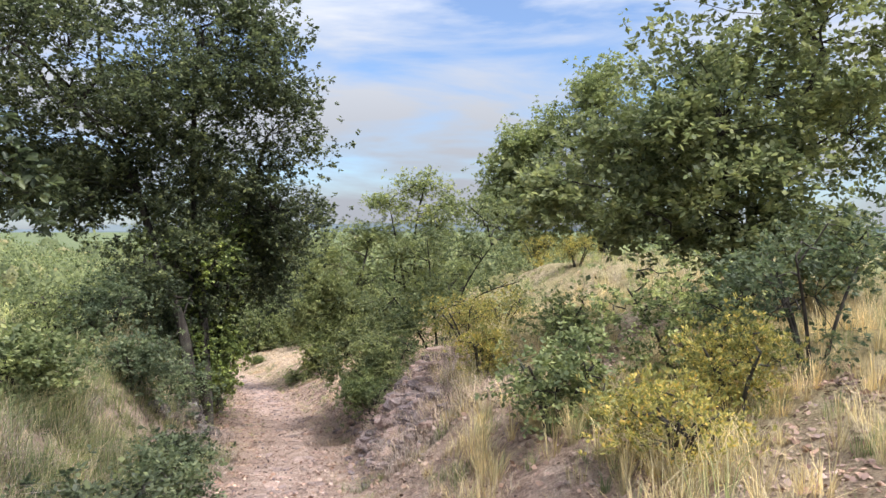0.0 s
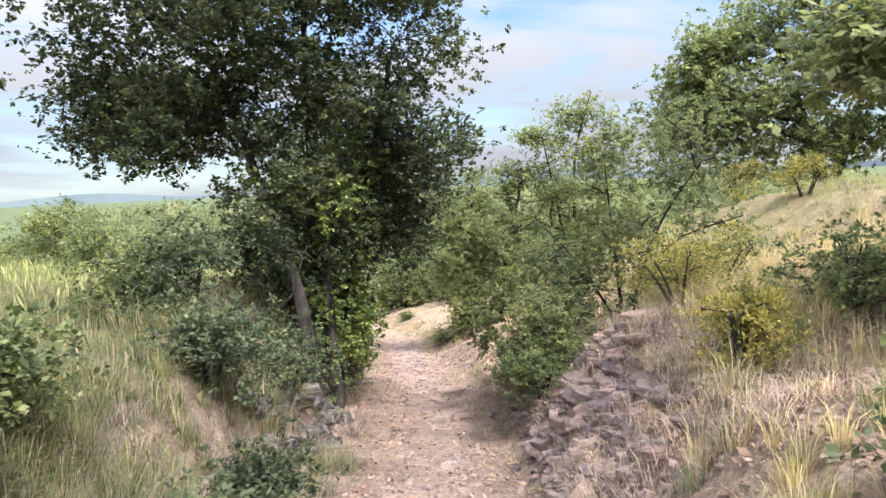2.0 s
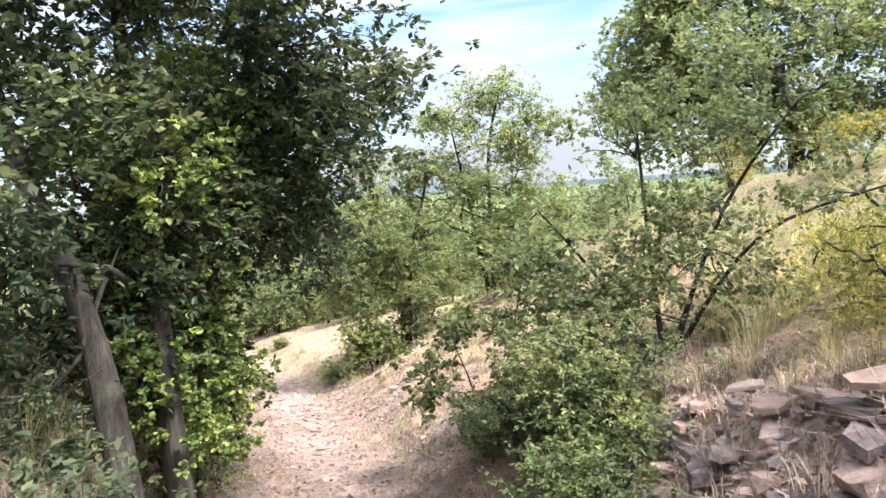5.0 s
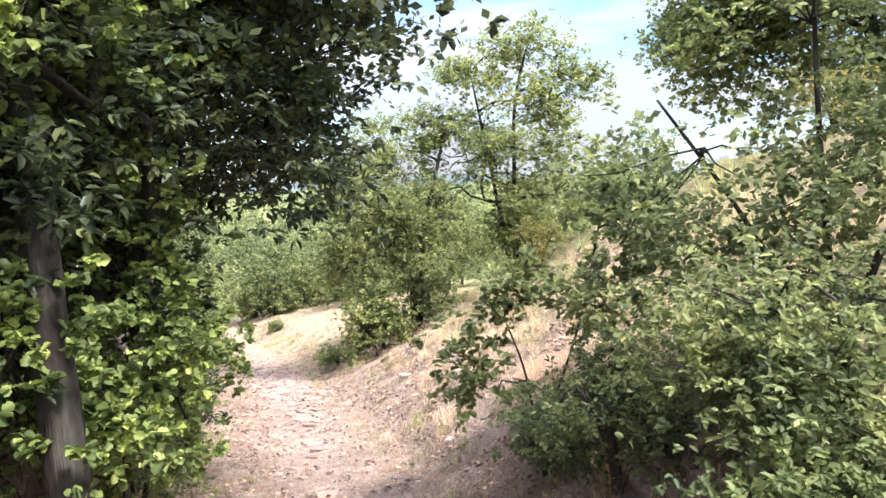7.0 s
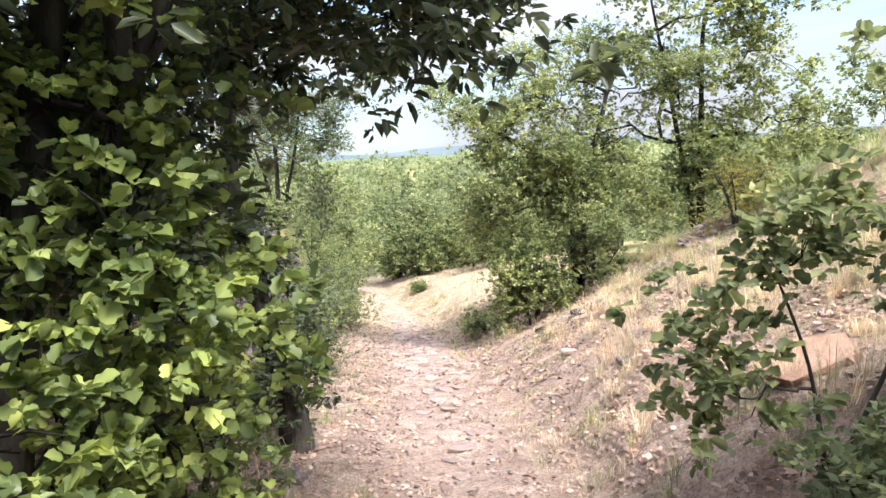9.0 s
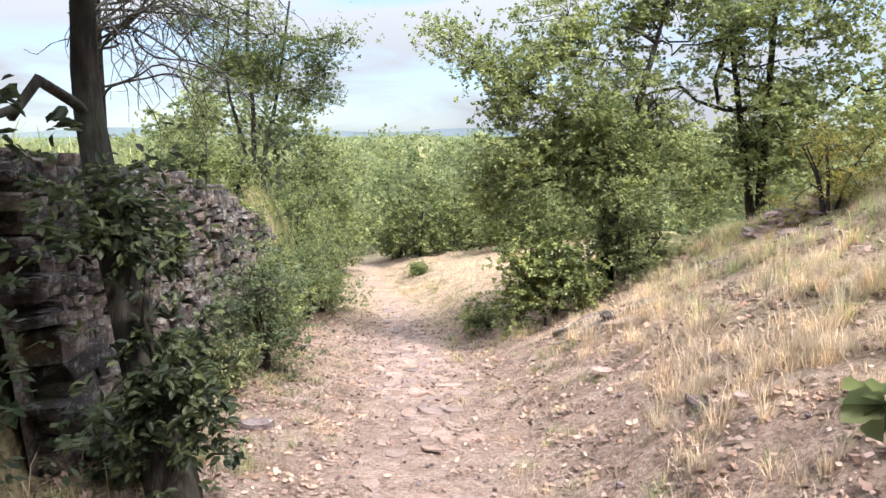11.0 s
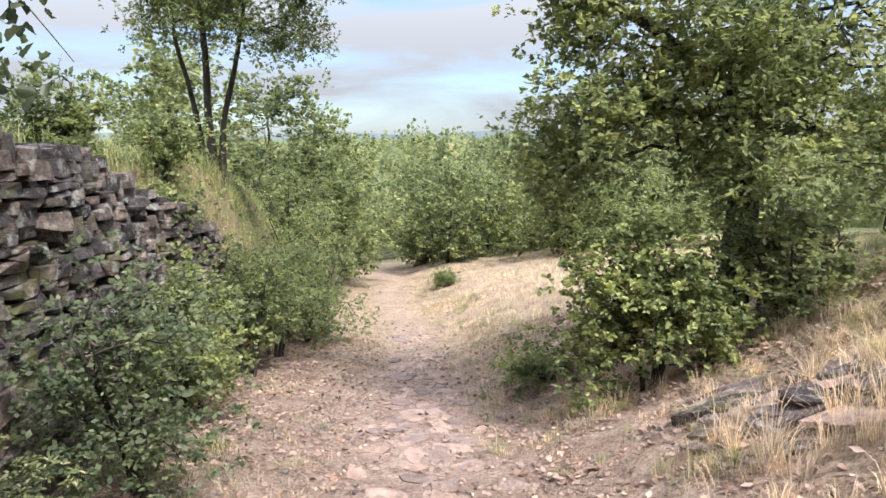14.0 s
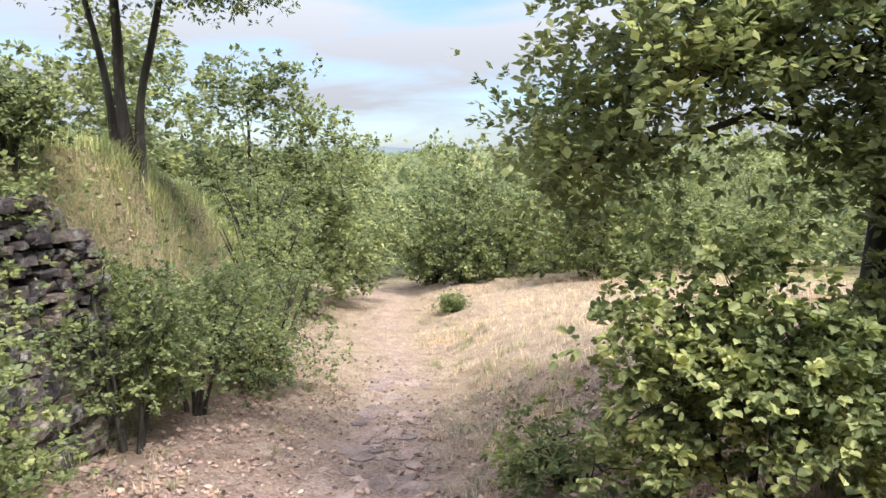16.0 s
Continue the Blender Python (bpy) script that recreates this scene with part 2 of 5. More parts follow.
# ---- the lie of the land: plan units, K metres each ----
K = 19.0 / 21.0
TRAIL_Y = [-20, 0, 3.5, 6.6, 10.8, 12.4, 15.4, 18, 20, 24.3, 28, 30, 33, 36, 40, 45, 80, 200]
TRAIL_X = [3, 0, -0.7, -1.6, -2.25, -2.6, -3.4, -4.3, -4.9, -6.3, -7.5, -8.4, -9.8, -11.0, -12.8, -16, -40, -60]
LEVEL_Y = [-20, 0, 3, 6.6, 8, 10.8, 12.5, 15.4, 18, 19, 24.3, 27, 30, 33, 36, 40, 46, 80, 160, 400, 4000]
LEVEL_Z = [1.6, -0.05, -0.4, -1.02, -1.38, -1.92, -2.17, -2.63, -3.0, -3.2, -4.0, -4.35, -4.72, -5.1, -5.35, -5.75, -7.0, -9, -9, -8, -14]
LEFT_Y = [-20, 0, 5, 9, 13, 16, 19, 22, 26, 30, 34, 40, 60, 160, 4000]
LEFT_Z = [1.4, 0.5, 0.2, -0.1, -0.35, -0.7, -1.05, -1.35, -1.72, -2.8, -4.0, -6, -8, -9, -14]
TOE_Y = [-20, 0, 8, 12, 15, 16.8, 17.2, 22.0, 24.6, 26, 30, 40, 4000]
TOE_L = [-1.2, -1.1, -1.0, -1.2, -1.7, -2.4, -2.6, -2.55, -2.5, -2.0, -1.6, -1.5, -1.5]
TOP_L = [-2.4, -2.3, -2.0, -2.6, -2.9, -2.95, -2.95, -2.85, -2.8, -2.75, -3.0, -4.5, -4.5]
BANK_U = [-0.1, 0.9, 2.0, 3.2, 6.5, 12, 40, 4000]
BANK_Y = [-20, 0, 6, 8, 10, 13, 16, 20, 24, 28, 36, 60, 4000]
BANK = [[0, 0, 0.25, 0.6, 1.0, 1.3, 1.5, 2], [0, 0, 0.3, 0.6, 1.0, 1.3, 1.5, 2], [0, 0.03, 0.8, 1.05, 1.7, 2.0, 2.5, 3], [0, 0.05, 1.1, 1.3, 2.1, 2.4, 2.8, 3],
        [0, 0.05, 1.4, 1.7, 2.5, 2.9, 3.1, 3], [0, 0.05, 1.2, 1.7, 2.9, 3.3, 3.5, 4], [0, 0.03, 0.85, 1.5, 3.4, 3.9, 4.1, 4], [0, 0.02, 0.65, 1.4, 3.6, 4.1, 4.3, 4],
        [0, 0.02, 0.45, 1.05, 2.9, 3.8, 4.0, 4], [0, 0.02, 0.5, 0.9, 1.7, 2.3, 2.5, 3], [0, 0.0, 0.4, 0.6, 1.2, 1.8, 2.0, 2], [0, 0, 0.2, 0.4, 0.8, 1.2, 1.6, 2], [0, 0, 0, 0, 0, 0, 0, 0]]


def soft(y, ys, zs):
    return (np.interp(y - 0.7, ys, zs) + np.interp(y, ys, zs) * 2 + np.interp(y + 0.7, ys, zs)) / 4


def trail_x(y):
    return soft(y, TRAIL_Y, TRAIL_X)


def bumps(x, y, size):
    """Smooth pseudo-random swell."""
    return (np.sin(x / size * 2.1 + 1.3 * np.sin(y / size * 1.7)) + np.sin(y / size * 2.7 + 1.9 * np.sin(x / size * 1.3 + 2))) / 2


def height(x, y):
    """Ground level in plan units at plan places (arrays)."""
    x, y = np.asarray(x, float), np.asarray(y, float)
    u, z0 = x - trail_x(y), soft(y, LEVEL_Y, LEVEL_Z)
    rows_ = np.array([np.interp(u, BANK_U, r) for r in BANK])
    k = np.clip(np.searchsorted(BANK_Y, y) - 1, 0, len(BANK_Y) - 2)
    by = np.asarray(BANK_Y, float)
    f = np.clip((y - by[k]) / (by[k + 1] - by[k]), 0, 1)
    low = np.take_along_axis(rows_, k[None], 0)[0]
    high = np.take_along_axis(rows_, k[None] + 1, 0)[0]
    right = z0 + low * (1 - f) + high * f
    toe, top = np.interp(y, TOE_Y, TOE_L), np.interp(y, TOE_Y, TOP_L)
    s = np.clip((u - toe) / (top - toe), 0, 1)
    s = s * s * (3 - 2 * s)
    rim = np.maximum(soft(y, LEFT_Y, LEFT_Z), z0)
    left = z0 * (1 - s) + (rim + 0.03 * np.clip(top - u, 0, 12)) * s + 0.12 * np.clip(-u - 0.7, 0, 1.0) * (1 - s)
    z = np.where(u > 0, right, left)
    off = np.clip((np.abs(u) - 0.6) / 1.5, 0, 1)
    return z + off * 0.06 * bumps(x, y, 0.9) + 0.02 * bumps(x + 5, y, 0.35) + np.clip((np.abs(u) - 4) / 8, 0, 1) * 0.1 * bumps(x, y, 3.0)


def spot(x, y, up=0.0):
    """World place on the ground at a plan place, up metres above it."""
    return Vector((x * K, y * K, 1.5 + (float(height(np.array([x]), np.array([y]))[0]) - 1.5) * K + up))


def place(x, y, z):
    """World place of a plan point."""
    return Vector((x * K, y * K, 1.5 + (z - 1.5) * K))


# ---- mesh helpers ----
def mesh_of(name, verts, faces, mat, smooth=False):
    me = bpy.data.meshes.new(name)
    me.from_pydata(verts, [], faces)
    me.materials.append(mat)
    if smooth:
        me.polygons.foreach_set("use_smooth", [True] * len(me.polygons))
    me.update()
    return me


def quick_mesh(name, verts, quads, mat, smooth=False):
    """A mesh of many quads from arrays."""
    me = bpy.data.meshes.new(name)
    nv, nf = len(verts), len(quads)
    w = quads.shape[1]
    me.vertices.add(nv)
    me.vertices.foreach_set("co", np.ascontiguousarray(verts, np.float32).ravel())
    me.loops.add(nf * w)
    me.loops.foreach_set("vertex_index", np.ascontiguousarray(quads, np.int32).ravel())
    me.polygons.add(nf)
    me.polygons.foreach_set("loop_start", np.arange(0, nf * w, w, dtype=np.int32))
    me.materials.append(mat)
    me.update(calc_edges=True)
    if smooth:
        me.polygons.foreach_set("use_smooth", np.ones(nf, bool))
    return me


def part(name, me, parent, label=""):
    ob = new(name, me)
    ob.parent = parent
    return tagged(ob, label)


RNG = np.random.default_rng(7)


def unit(v):
    return v / np.maximum(np.linalg.norm(v, axis=-1, keepdims=True), 1e-6)


LOBES = ((0.1, 0.42), (0.3, 0.95), (0.48, 0.74), (0.7, 1.0), (0.93, 0.55))


def leaf_mesh(name, pos, axis, size, mat, width=0.5, flat=False, lobed=False):
    """One small folded leaf at each place; flat: a plain diamond; lobed: with a wavy oak-like rim."""
    n = len(pos)
    side = unit(np.cross(axis, RNG.normal(size=(n, 3)) + np.array([0, 0, 1.9])))
    up = np.cross(side, axis)
    L, W = size[:, None], (size * width * RNG.uniform(0.8, 1.2, n))[:, None] * 0.5
    if flat:
        v = np.stack([pos, pos + axis * L * 0.5 + side * W, pos + axis * L, pos + axis * L * 0.5 - side * W], 1)
        q = np.arange(n)[:, None] * 4 + np.array([[0, 1, 2, 3]])
        return quick_mesh(name, v.reshape(-1, 3), q, mat)
    lift = up * W * 0.5
    if lobed:
        rim = [pos + axis * L * f + side * W * w * 1.15 + lift * w for f, w in LOBES] + [pos + axis * L - up * L * 0.15]
        rim += [pos + axis * L * f - side * W * w * 1.15 + lift * w for f, w in reversed(LOBES)]
        v = np.stack([pos] + rim, 1)
        a = np.arange(n)[:, None] * 12
        q = np.concatenate([a + np.arange(0, 7)[None], a + np.array([[0, 6, 7, 8, 9, 10, 11]])], 1).reshape(-1, 7)
        return quick_mesh(name, v.reshape(-1, 3), q, mat)
    v = np.stack([pos, pos + axis * L * 0.3 + side * W * 0.9 + lift, pos + axis * L * 0.72 + side * W * 0.75 + lift * 0.6, pos + axis * L - up * L * 0.12,
                  pos + axis * L * 0.72 - side * W * 0.75 + lift * 0.6, pos + axis * L * 0.3 - side * W * 0.9 + lift], 1)
    q = (np.arange(n)[:, None, None] * 6 + np.array([[[0, 1, 2, 3], [0, 3, 4, 5]]])).reshape(-1, 4)
    return quick_mesh(name, v.reshape(-1, 3), q, mat)


def tube(verts, faces, pts, r0, r1, sides=7, flare=0.0):
    """Adds a tapered, slightly crooked tube along pts."""
    start, n = len(verts), len(pts)
    for i, p in enumerate(pts):
        d = (pts[min(i + 1, n - 1)] - pts[max(i - 1, 0)]).normalized()
        a = d.orthogonal().normalized()
        b = d.cross(a)
        f = i / (n - 1)
        r = (r0 * (1 - f) + r1 * f) * (1 + flare * max(0, 1 - 4 * f))
        for k in range(sides):
            g = math.tau * k / sides
            rr = r * (1 + 0.12 * math.sin(3 * g + i))
            verts.append(p + a * (math.cos(g) * rr) + b * (math.sin(g) * rr))
    for i in range(n - 1):
        for k in range(sides):
            k2 = (k + 1) % sides
            faces.append((start + i * sides + k, start + i * sides + k2, start + (i + 1) * sides + k2, start + (i + 1) * sides + k))
    faces.append(tuple(start + (n - 1) * sides + k for k in range(sides)))


def crooked(a, b, n, amount, rng):
    """n + 1 points from a to b, wandering."""
    a, b = Vector(a), Vector(b)
    out, off = [], Vector((0, 0, 0))
    for i in range(n + 1):
        f = i / n
        out.append(a.lerp(b, f) + off * (4 * f * (1 - f)) + Vector((0, 0, amount * 0.8 * math.sin(f * math.pi))))
        off = off * 0.7 + Vector(rng.normal(size=3)) * amount
    return out


def smooth_line(pts, n):
    """Points along a soft curve through a few given ones."""
    pts = [Vector(p) for p in pts]
    out = []
    for i in range(len(pts) - 1):
        p0, p1, p2, p3 = pts[max(i - 1, 0)], pts[i], pts[i + 1], pts[min(i + 2, len(pts) - 1)]
        for k in range(n):
            t = k / n
            out.append(0.5 * ((2 * p1) + (p2 - p0) * t + (2 * p0 - 5 * p1 + 4 * p2 - p3) * t * t + (3 * p1 - p0 - 3 * p2 + p3) * t ** 3))
    return out + [pts[-1]]


def plant(name, label, category, base, stems, lobes, leaf, mat, per=60, size=0.06, spread=0.22, width=0.5, flat=False, twigs=0.5, group="", droop=0.2, thin=0.012, seed=1, lobed=False, fine_below=None, whorl=5):
    """A tree or bush. stems: (points, thick, thin end) of each trunk; lobes: (centre, radii, number of sprays) of the crown."""
    rng = np.random.default_rng(seed)
    root = tagged(new(name), label, category, group)
    root.location = base
    o = Vector(base)
    lines = []
    for pts, r0, r1 in stems:
        line = smooth_line([Vector(p) - o for p in pts], 5)
        line[0] = line[0] - Vector((0, 0, 0.15))
        v, f = [], []
        tube(v, f, line, r0, r1, 9, 0.35)
        part("trunk" if r0 > 0.035 else "stem", mesh_of("trunk", v, f, BARK, True), root)
        lines.append(line)
    pos, axis, sizes = [], [], []
    tv, tf = [], []
    for c, r, count in lobes:
        c, r = Vector(c) - o, np.array(r, float)
        knots = max(4, count // 5)
        kd = unit(rng.normal(size=(knots, 3))) * rng.uniform(0.3, 1.0, (knots, 1)) ** 0.6
        d = kd[rng.integers(0, knots, count)] + rng.normal(size=(count, 3)) * 0.2
        centres = np.array(c) + d * r
        d = unit(d)
        v, f = [], []
        if lines:
            line = min(lines, key=lambda q: (q[-1] - c).length)
            low = [p for p in line[len(line) // 3:] if p.z <= c.z + 0.1] or [line[len(line) // 2]]
            a = min(low, key=lambda p: (p - c).length)
            limb = crooked(a, c, 7, 0.075 * (c - a).length + 0.01, rng)
            th = max(thin * 1.4, min(0.04, 0.022 * (c - a).length) * min(1, thin / 0.012))
            tube(v, f, limb, th, thin * 0.7, 6)
            for p in centres[: int(count * twigs)]:
                p = Vector(p)
                s = min(limb[1:], key=lambda q: (q - p).length)
                tube(tv, tf, crooked(s, p, 3, 0.05 * (p - s).length, rng), thin * 0.6, thin * 0.25, 3)
            part("limb", mesh_of("limb", v, f, BARK, True), root)
        k = rng.poisson(per * rng.uniform(0.7, 2.6, count)) + 3
        idx = np.repeat(np.arange(count), k)
        m = len(idx)
        many = max(3, per // whorl)
        heart = rng.normal(size=(count, many, 3)) * (spread * rng.uniform(0.6, 1.15, (count, 1, 1)))
        heart[:, :, 2] *= 0.72
        off = heart[idx, rng.integers(0, many, m)]
        way = rng.normal(size=(m, 3)) * np.array([1.0, 1.0, 0.55]) + d[idx] * 0.35 + unit(off) * 0.35 + np.array([0, 0, 0.12 - droop])
        axis.append(unit(way))
        pos.append(centres[idx] + off + rng.normal(size=(m, 3)) * size * 0.22 + axis[-1] * size * 0.2)
        sizes.append(rng.uniform(0.6, 1.25, m) * size * 1.12)
    if tv:
        tagged(part("twigwork", mesh_of("twigwork", tv, tf, BARK, True), root), kind="stuff")
    pos, axis, sizes = np.concatenate(pos), np.concatenate(axis), np.concatenate(sizes)
    if fine_below is None:
        part("crown", leaf_mesh("crown", pos, axis, sizes, mat, width, flat, lobed), root, leaf)
    else:
        fine = pos[:, 2] < fine_below
        part("lower_crown", leaf_mesh("lower_crown", pos[fine], axis[fine], sizes[fine], mat, width), root, leaf)
        part("crown", leaf_mesh("crown", pos[~fine], axis[~fine], sizes[~fine] * 1.15, mat, width * 1.2, True), root, leaf)
    return root


def bush(name, label, x, y, radii, mat, sprays, per=50, size=0.045, category="bush", lift=0.0, stems=5, seed=1, lumps=6, shoots=7, **more):
    """A shrub on the ground at a plan place; radii in metres."""
    rng = np.random.default_rng(seed)
    b = spot(x, y)
    rx, ry, rz = radii
    st = []
    for i in range(stems):
        g = rng.uniform(0, math.tau)
        st.append(([b + Vector((math.cos(g) * 0.06, math.sin(g) * 0.06, 0)), b + Vector((math.cos(g) * rx * 0.3, math.sin(g) * ry * 0.3, rz * 0.8 + lift)),
                    b + Vector((math.cos(g) * rx * 0.6, math.sin(g) * ry * 0.6, rz * 1.5 + lift))], 0.018, 0.006))
    lobes = [(b + Vector((0, 0, rz + lift)), (rx * 0.72, ry * 0.72, rz * 0.85), sprays // 3)]
    for i in range(lumps):
        g, up = rng.uniform(0, math.tau), rng.uniform(0.3, 1.55)
        fall = 0.65 if up < 1.2 else 0.35
        lobes.append((b + Vector((math.cos(g) * rx * fall, math.sin(g) * ry * fall, rz * up + lift)), (rx * 0.45, ry * 0.45, rz * 0.4), sprays // (2 * lumps) + 1))
    for i in range(shoots):
        g, far = rng.uniform(0, math.tau), rng.uniform(0.2, 0.85)
        tall = rng.uniform(1.5, 2.15) - 0.7 * far
        lobes.append((b + Vector((math.cos(g) * rx * far, math.sin(g) * ry * far, rz * tall + lift)), (0.09 + 0.1 * rx, 0.09 + 0.1 * ry, rz * 0.33), max(2, sprays // 30)))
    return plant(name, label, category, b, st, lobes, "", mat, per, size, seed=seed, spread=more.pop("spread", 0.13), thin=0.006, **more)


def blades(name, label, where, count, tall, mat, lean=0.35, thick=0.006, seed=1, clump=0.0, tuft=0):
    """A stand of grass. where(x, y): density from 0 to 1 at plan places, inside a rectangle (x0, x1, y0, y1)."""
    rng = np.random.default_rng(seed)
    (x0, x1, y0, y1), dense = where
    xs, ys = np.empty(0), np.empty(0)
    wanted = count // tuft if tuft else count
    while len(xs) < wanted:
        x, y = rng.uniform(x0, x1, count), rng.uniform(y0, y1, count)
        d = dense(x, y)
        if clump:
            d = d * np.clip(0.5 + clump * bumps(x * 1.7, y * 1.9, 0.55) + 0.4 * bumps(y, x, 1.7), 0.03, 1)
        keep = rng.uniform(0, 1, count) < d
        xs, ys = np.append(xs, x[keep]), np.append(ys, y[keep])
    xs, ys = xs[:wanted], ys[:wanted]
    g = rng.uniform(0, math.tau, count)
    grown = 1.0
    if tuft:
        count = wanted * tuft
        g = g[:count]
        wide = np.repeat(rng.uniform(0.03, 0.1, wanted), tuft) * np.sqrt(rng.uniform(0, 1, count))
        grown = np.repeat(rng.uniform(0.55, 1.35, wanted), tuft)
        xs, ys = np.repeat(xs, tuft) + np.cos(g) * wide, np.repeat(ys, tuft) + np.sin(g) * wide
        g = g + rng.normal(size=count) * 0.5
    z = 1.5 + (height(xs, ys) - 1.5) * K
    p = np.stack([xs * K, ys * K, z - 0.01], 1)
    h = (tall * rng.uniform(0.45, 1.25, count) * (0.8 + 0.35 * bumps(xs, ys, 1.1)) * grown)[:, None]
    out = np.stack([np.cos(g), np.sin(g), np.zeros(count)], 1)
    side = np.stack([-np.sin(g), np.cos(g), np.zeros(count)], 1) * thick * rng.uniform(0.7, 1.4, (count, 1))
    bend = rng.uniform(0.1, 1.0, (count, 1)) * lean * h
    up = np.array([0, 0, 1.0])
    m1, tip = p + up * h * 0.55 + out * bend * 0.35, p + up * h * (1 - 0.25 * lean) + out * bend
    v = np.stack([p - side, p + side, m1 + side * 0.8, m1 - side * 0.8, tip], 1).reshape(-1, 3)
    q = (np.arange(count)[:, None, None] * 5 + np.array([[[0, 1, 3], [1, 2, 3], [3, 2, 4]]])).reshape(-1, 3)
    ob = new(name, quick_mesh(name, v, q, mat))
    return tagged(ob, label, "grass", kind="stuff")


# ---- the ground: one sheet to the horizon ----
def axis_steps(lo, hi, step, far):
    mid = np.arange(lo, hi + step / 2, step)
    grow = step * np.cumsum(1.22 ** np.arange(1, 60))
    grow = grow[grow < far]
    return np.concatenate([(lo - grow)[::-1], mid, hi + grow])


gx, gy = axis_steps(-12.0, 6.0, 0.16, 3500), axis_steps(-2.0, 38.0, 0.16, 3500)
GX, GY = np.meshgrid(gx, gy)
GZ = height(GX.ravel(), GY.ravel()).reshape(GX.shape)
nx, ny = len(gx), len(gy)
gi = (np.arange(ny - 1)[:, None] * nx + np.arange(nx - 1)[None]).ravel()
ground = new("ground", quick_mesh("ground", np.stack([GX.ravel() * K, GY.ravel() * K, 1.5 + (GZ.ravel() - 1.5) * K], 1), np.stack([gi, gi + 1, gi + nx + 1, gi + nx], 1), EARTH, True))
tagged(ground, "sloping dry earth and grass hillside with a worn stony trail", "ground", kind="structure")
U = np.abs(GX - trail_x(GY)).ravel()
side_u = (GX - trail_x(GY)).ravel()
trail_mask = np.clip(1.35 - U / 0.62, 0, 1) * np.clip((40 - GY.ravel()) / 4, 0, 1)
ground.data.attributes.new("trail", "FLOAT", "POINT").data.foreach_set("value", trail_mask.astype(np.float32))
meadow = np.clip(np.where(side_u > 0, (U - 1.8) / 1.5, (U - 1.7) / 1.2), 0, 1) * np.clip(np.where(side_u > 0, 0.45 + 0.3 * bumps(GX.ravel(), GY.ravel(), 2) + 0.12 * np.clip(side_u - 4, 0, 5), 1), 0, 1)
ground.data.attributes.new("meadow", "FLOAT", "POINT").data.foreach_set("value", meadow.astype(np.float32))
gy1 = GY.ravel()
straw_mask = np.clip((gy1 - 24.5) / 3, 0, 1) * np.clip((41 - gy1) / 3, 0, 1) * np.clip((side_u + 1.9) / 0.8, 0, 1) * np.clip((8 - side_u) / 3, 0, 1) * np.clip(0.25 + U * 1.1 + 0.3 * bumps(GX.ravel(), gy1, 0.8), 0, 0.8)
ground.data.attributes.new("straw", "FLOAT", "POINT").data.foreach_set("value", straw_mask.astype(np.float32))
wooded = np.clip((GY.ravel() - 40) / 12, 0, 1)
ground.data.attributes.new("wooded", "FLOAT", "POINT").data.foreach_set("value", wooded.astype(np.float32))

hv, hf = [], []
for ring, (dist, rise) in enumerate(((2600, 15), (3400, 70))):
    for i in range(161):
        g = radians(-80 + i)
        top = -14 + rise * (0.45 + 0.55 * noise.noise(Vector((g * 6, ring * 7.0, 0.3)))) * (0.4 + 0.6 * math.cos(g))
        hv += [Vector((math.sin(g) * dist - 200, math.cos(g) * dist, -120)), Vector((math.sin(g) * dist - 200, math.cos(g) * dist, top))]
    hf += [(ring * 322 + 2 * i, ring * 322 + 2 * i + 2, ring * 322 + 2 * i + 3, ring * 322 + 2 * i + 1) for i in range(160)]
# the hills' blue-grey stands in for distance haze, put into their base colour
hm, hn, hl, hb = material("far hills with haze tint", 1.0)
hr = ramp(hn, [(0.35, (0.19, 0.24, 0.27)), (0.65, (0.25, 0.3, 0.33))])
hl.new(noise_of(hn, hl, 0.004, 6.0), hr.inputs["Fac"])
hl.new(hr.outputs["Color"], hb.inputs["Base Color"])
tagged(new("backdrop", mesh_of("hills", hv, hf, hm, True)), "low hills along the far horizon, tinted blue-grey for haze", "hills", kind="structure")

# ---- trees ----
def P(*rows_):
    """Plan lobes to world lobes."""
    return [(place(*c), r, n) for c, r, n in rows_]


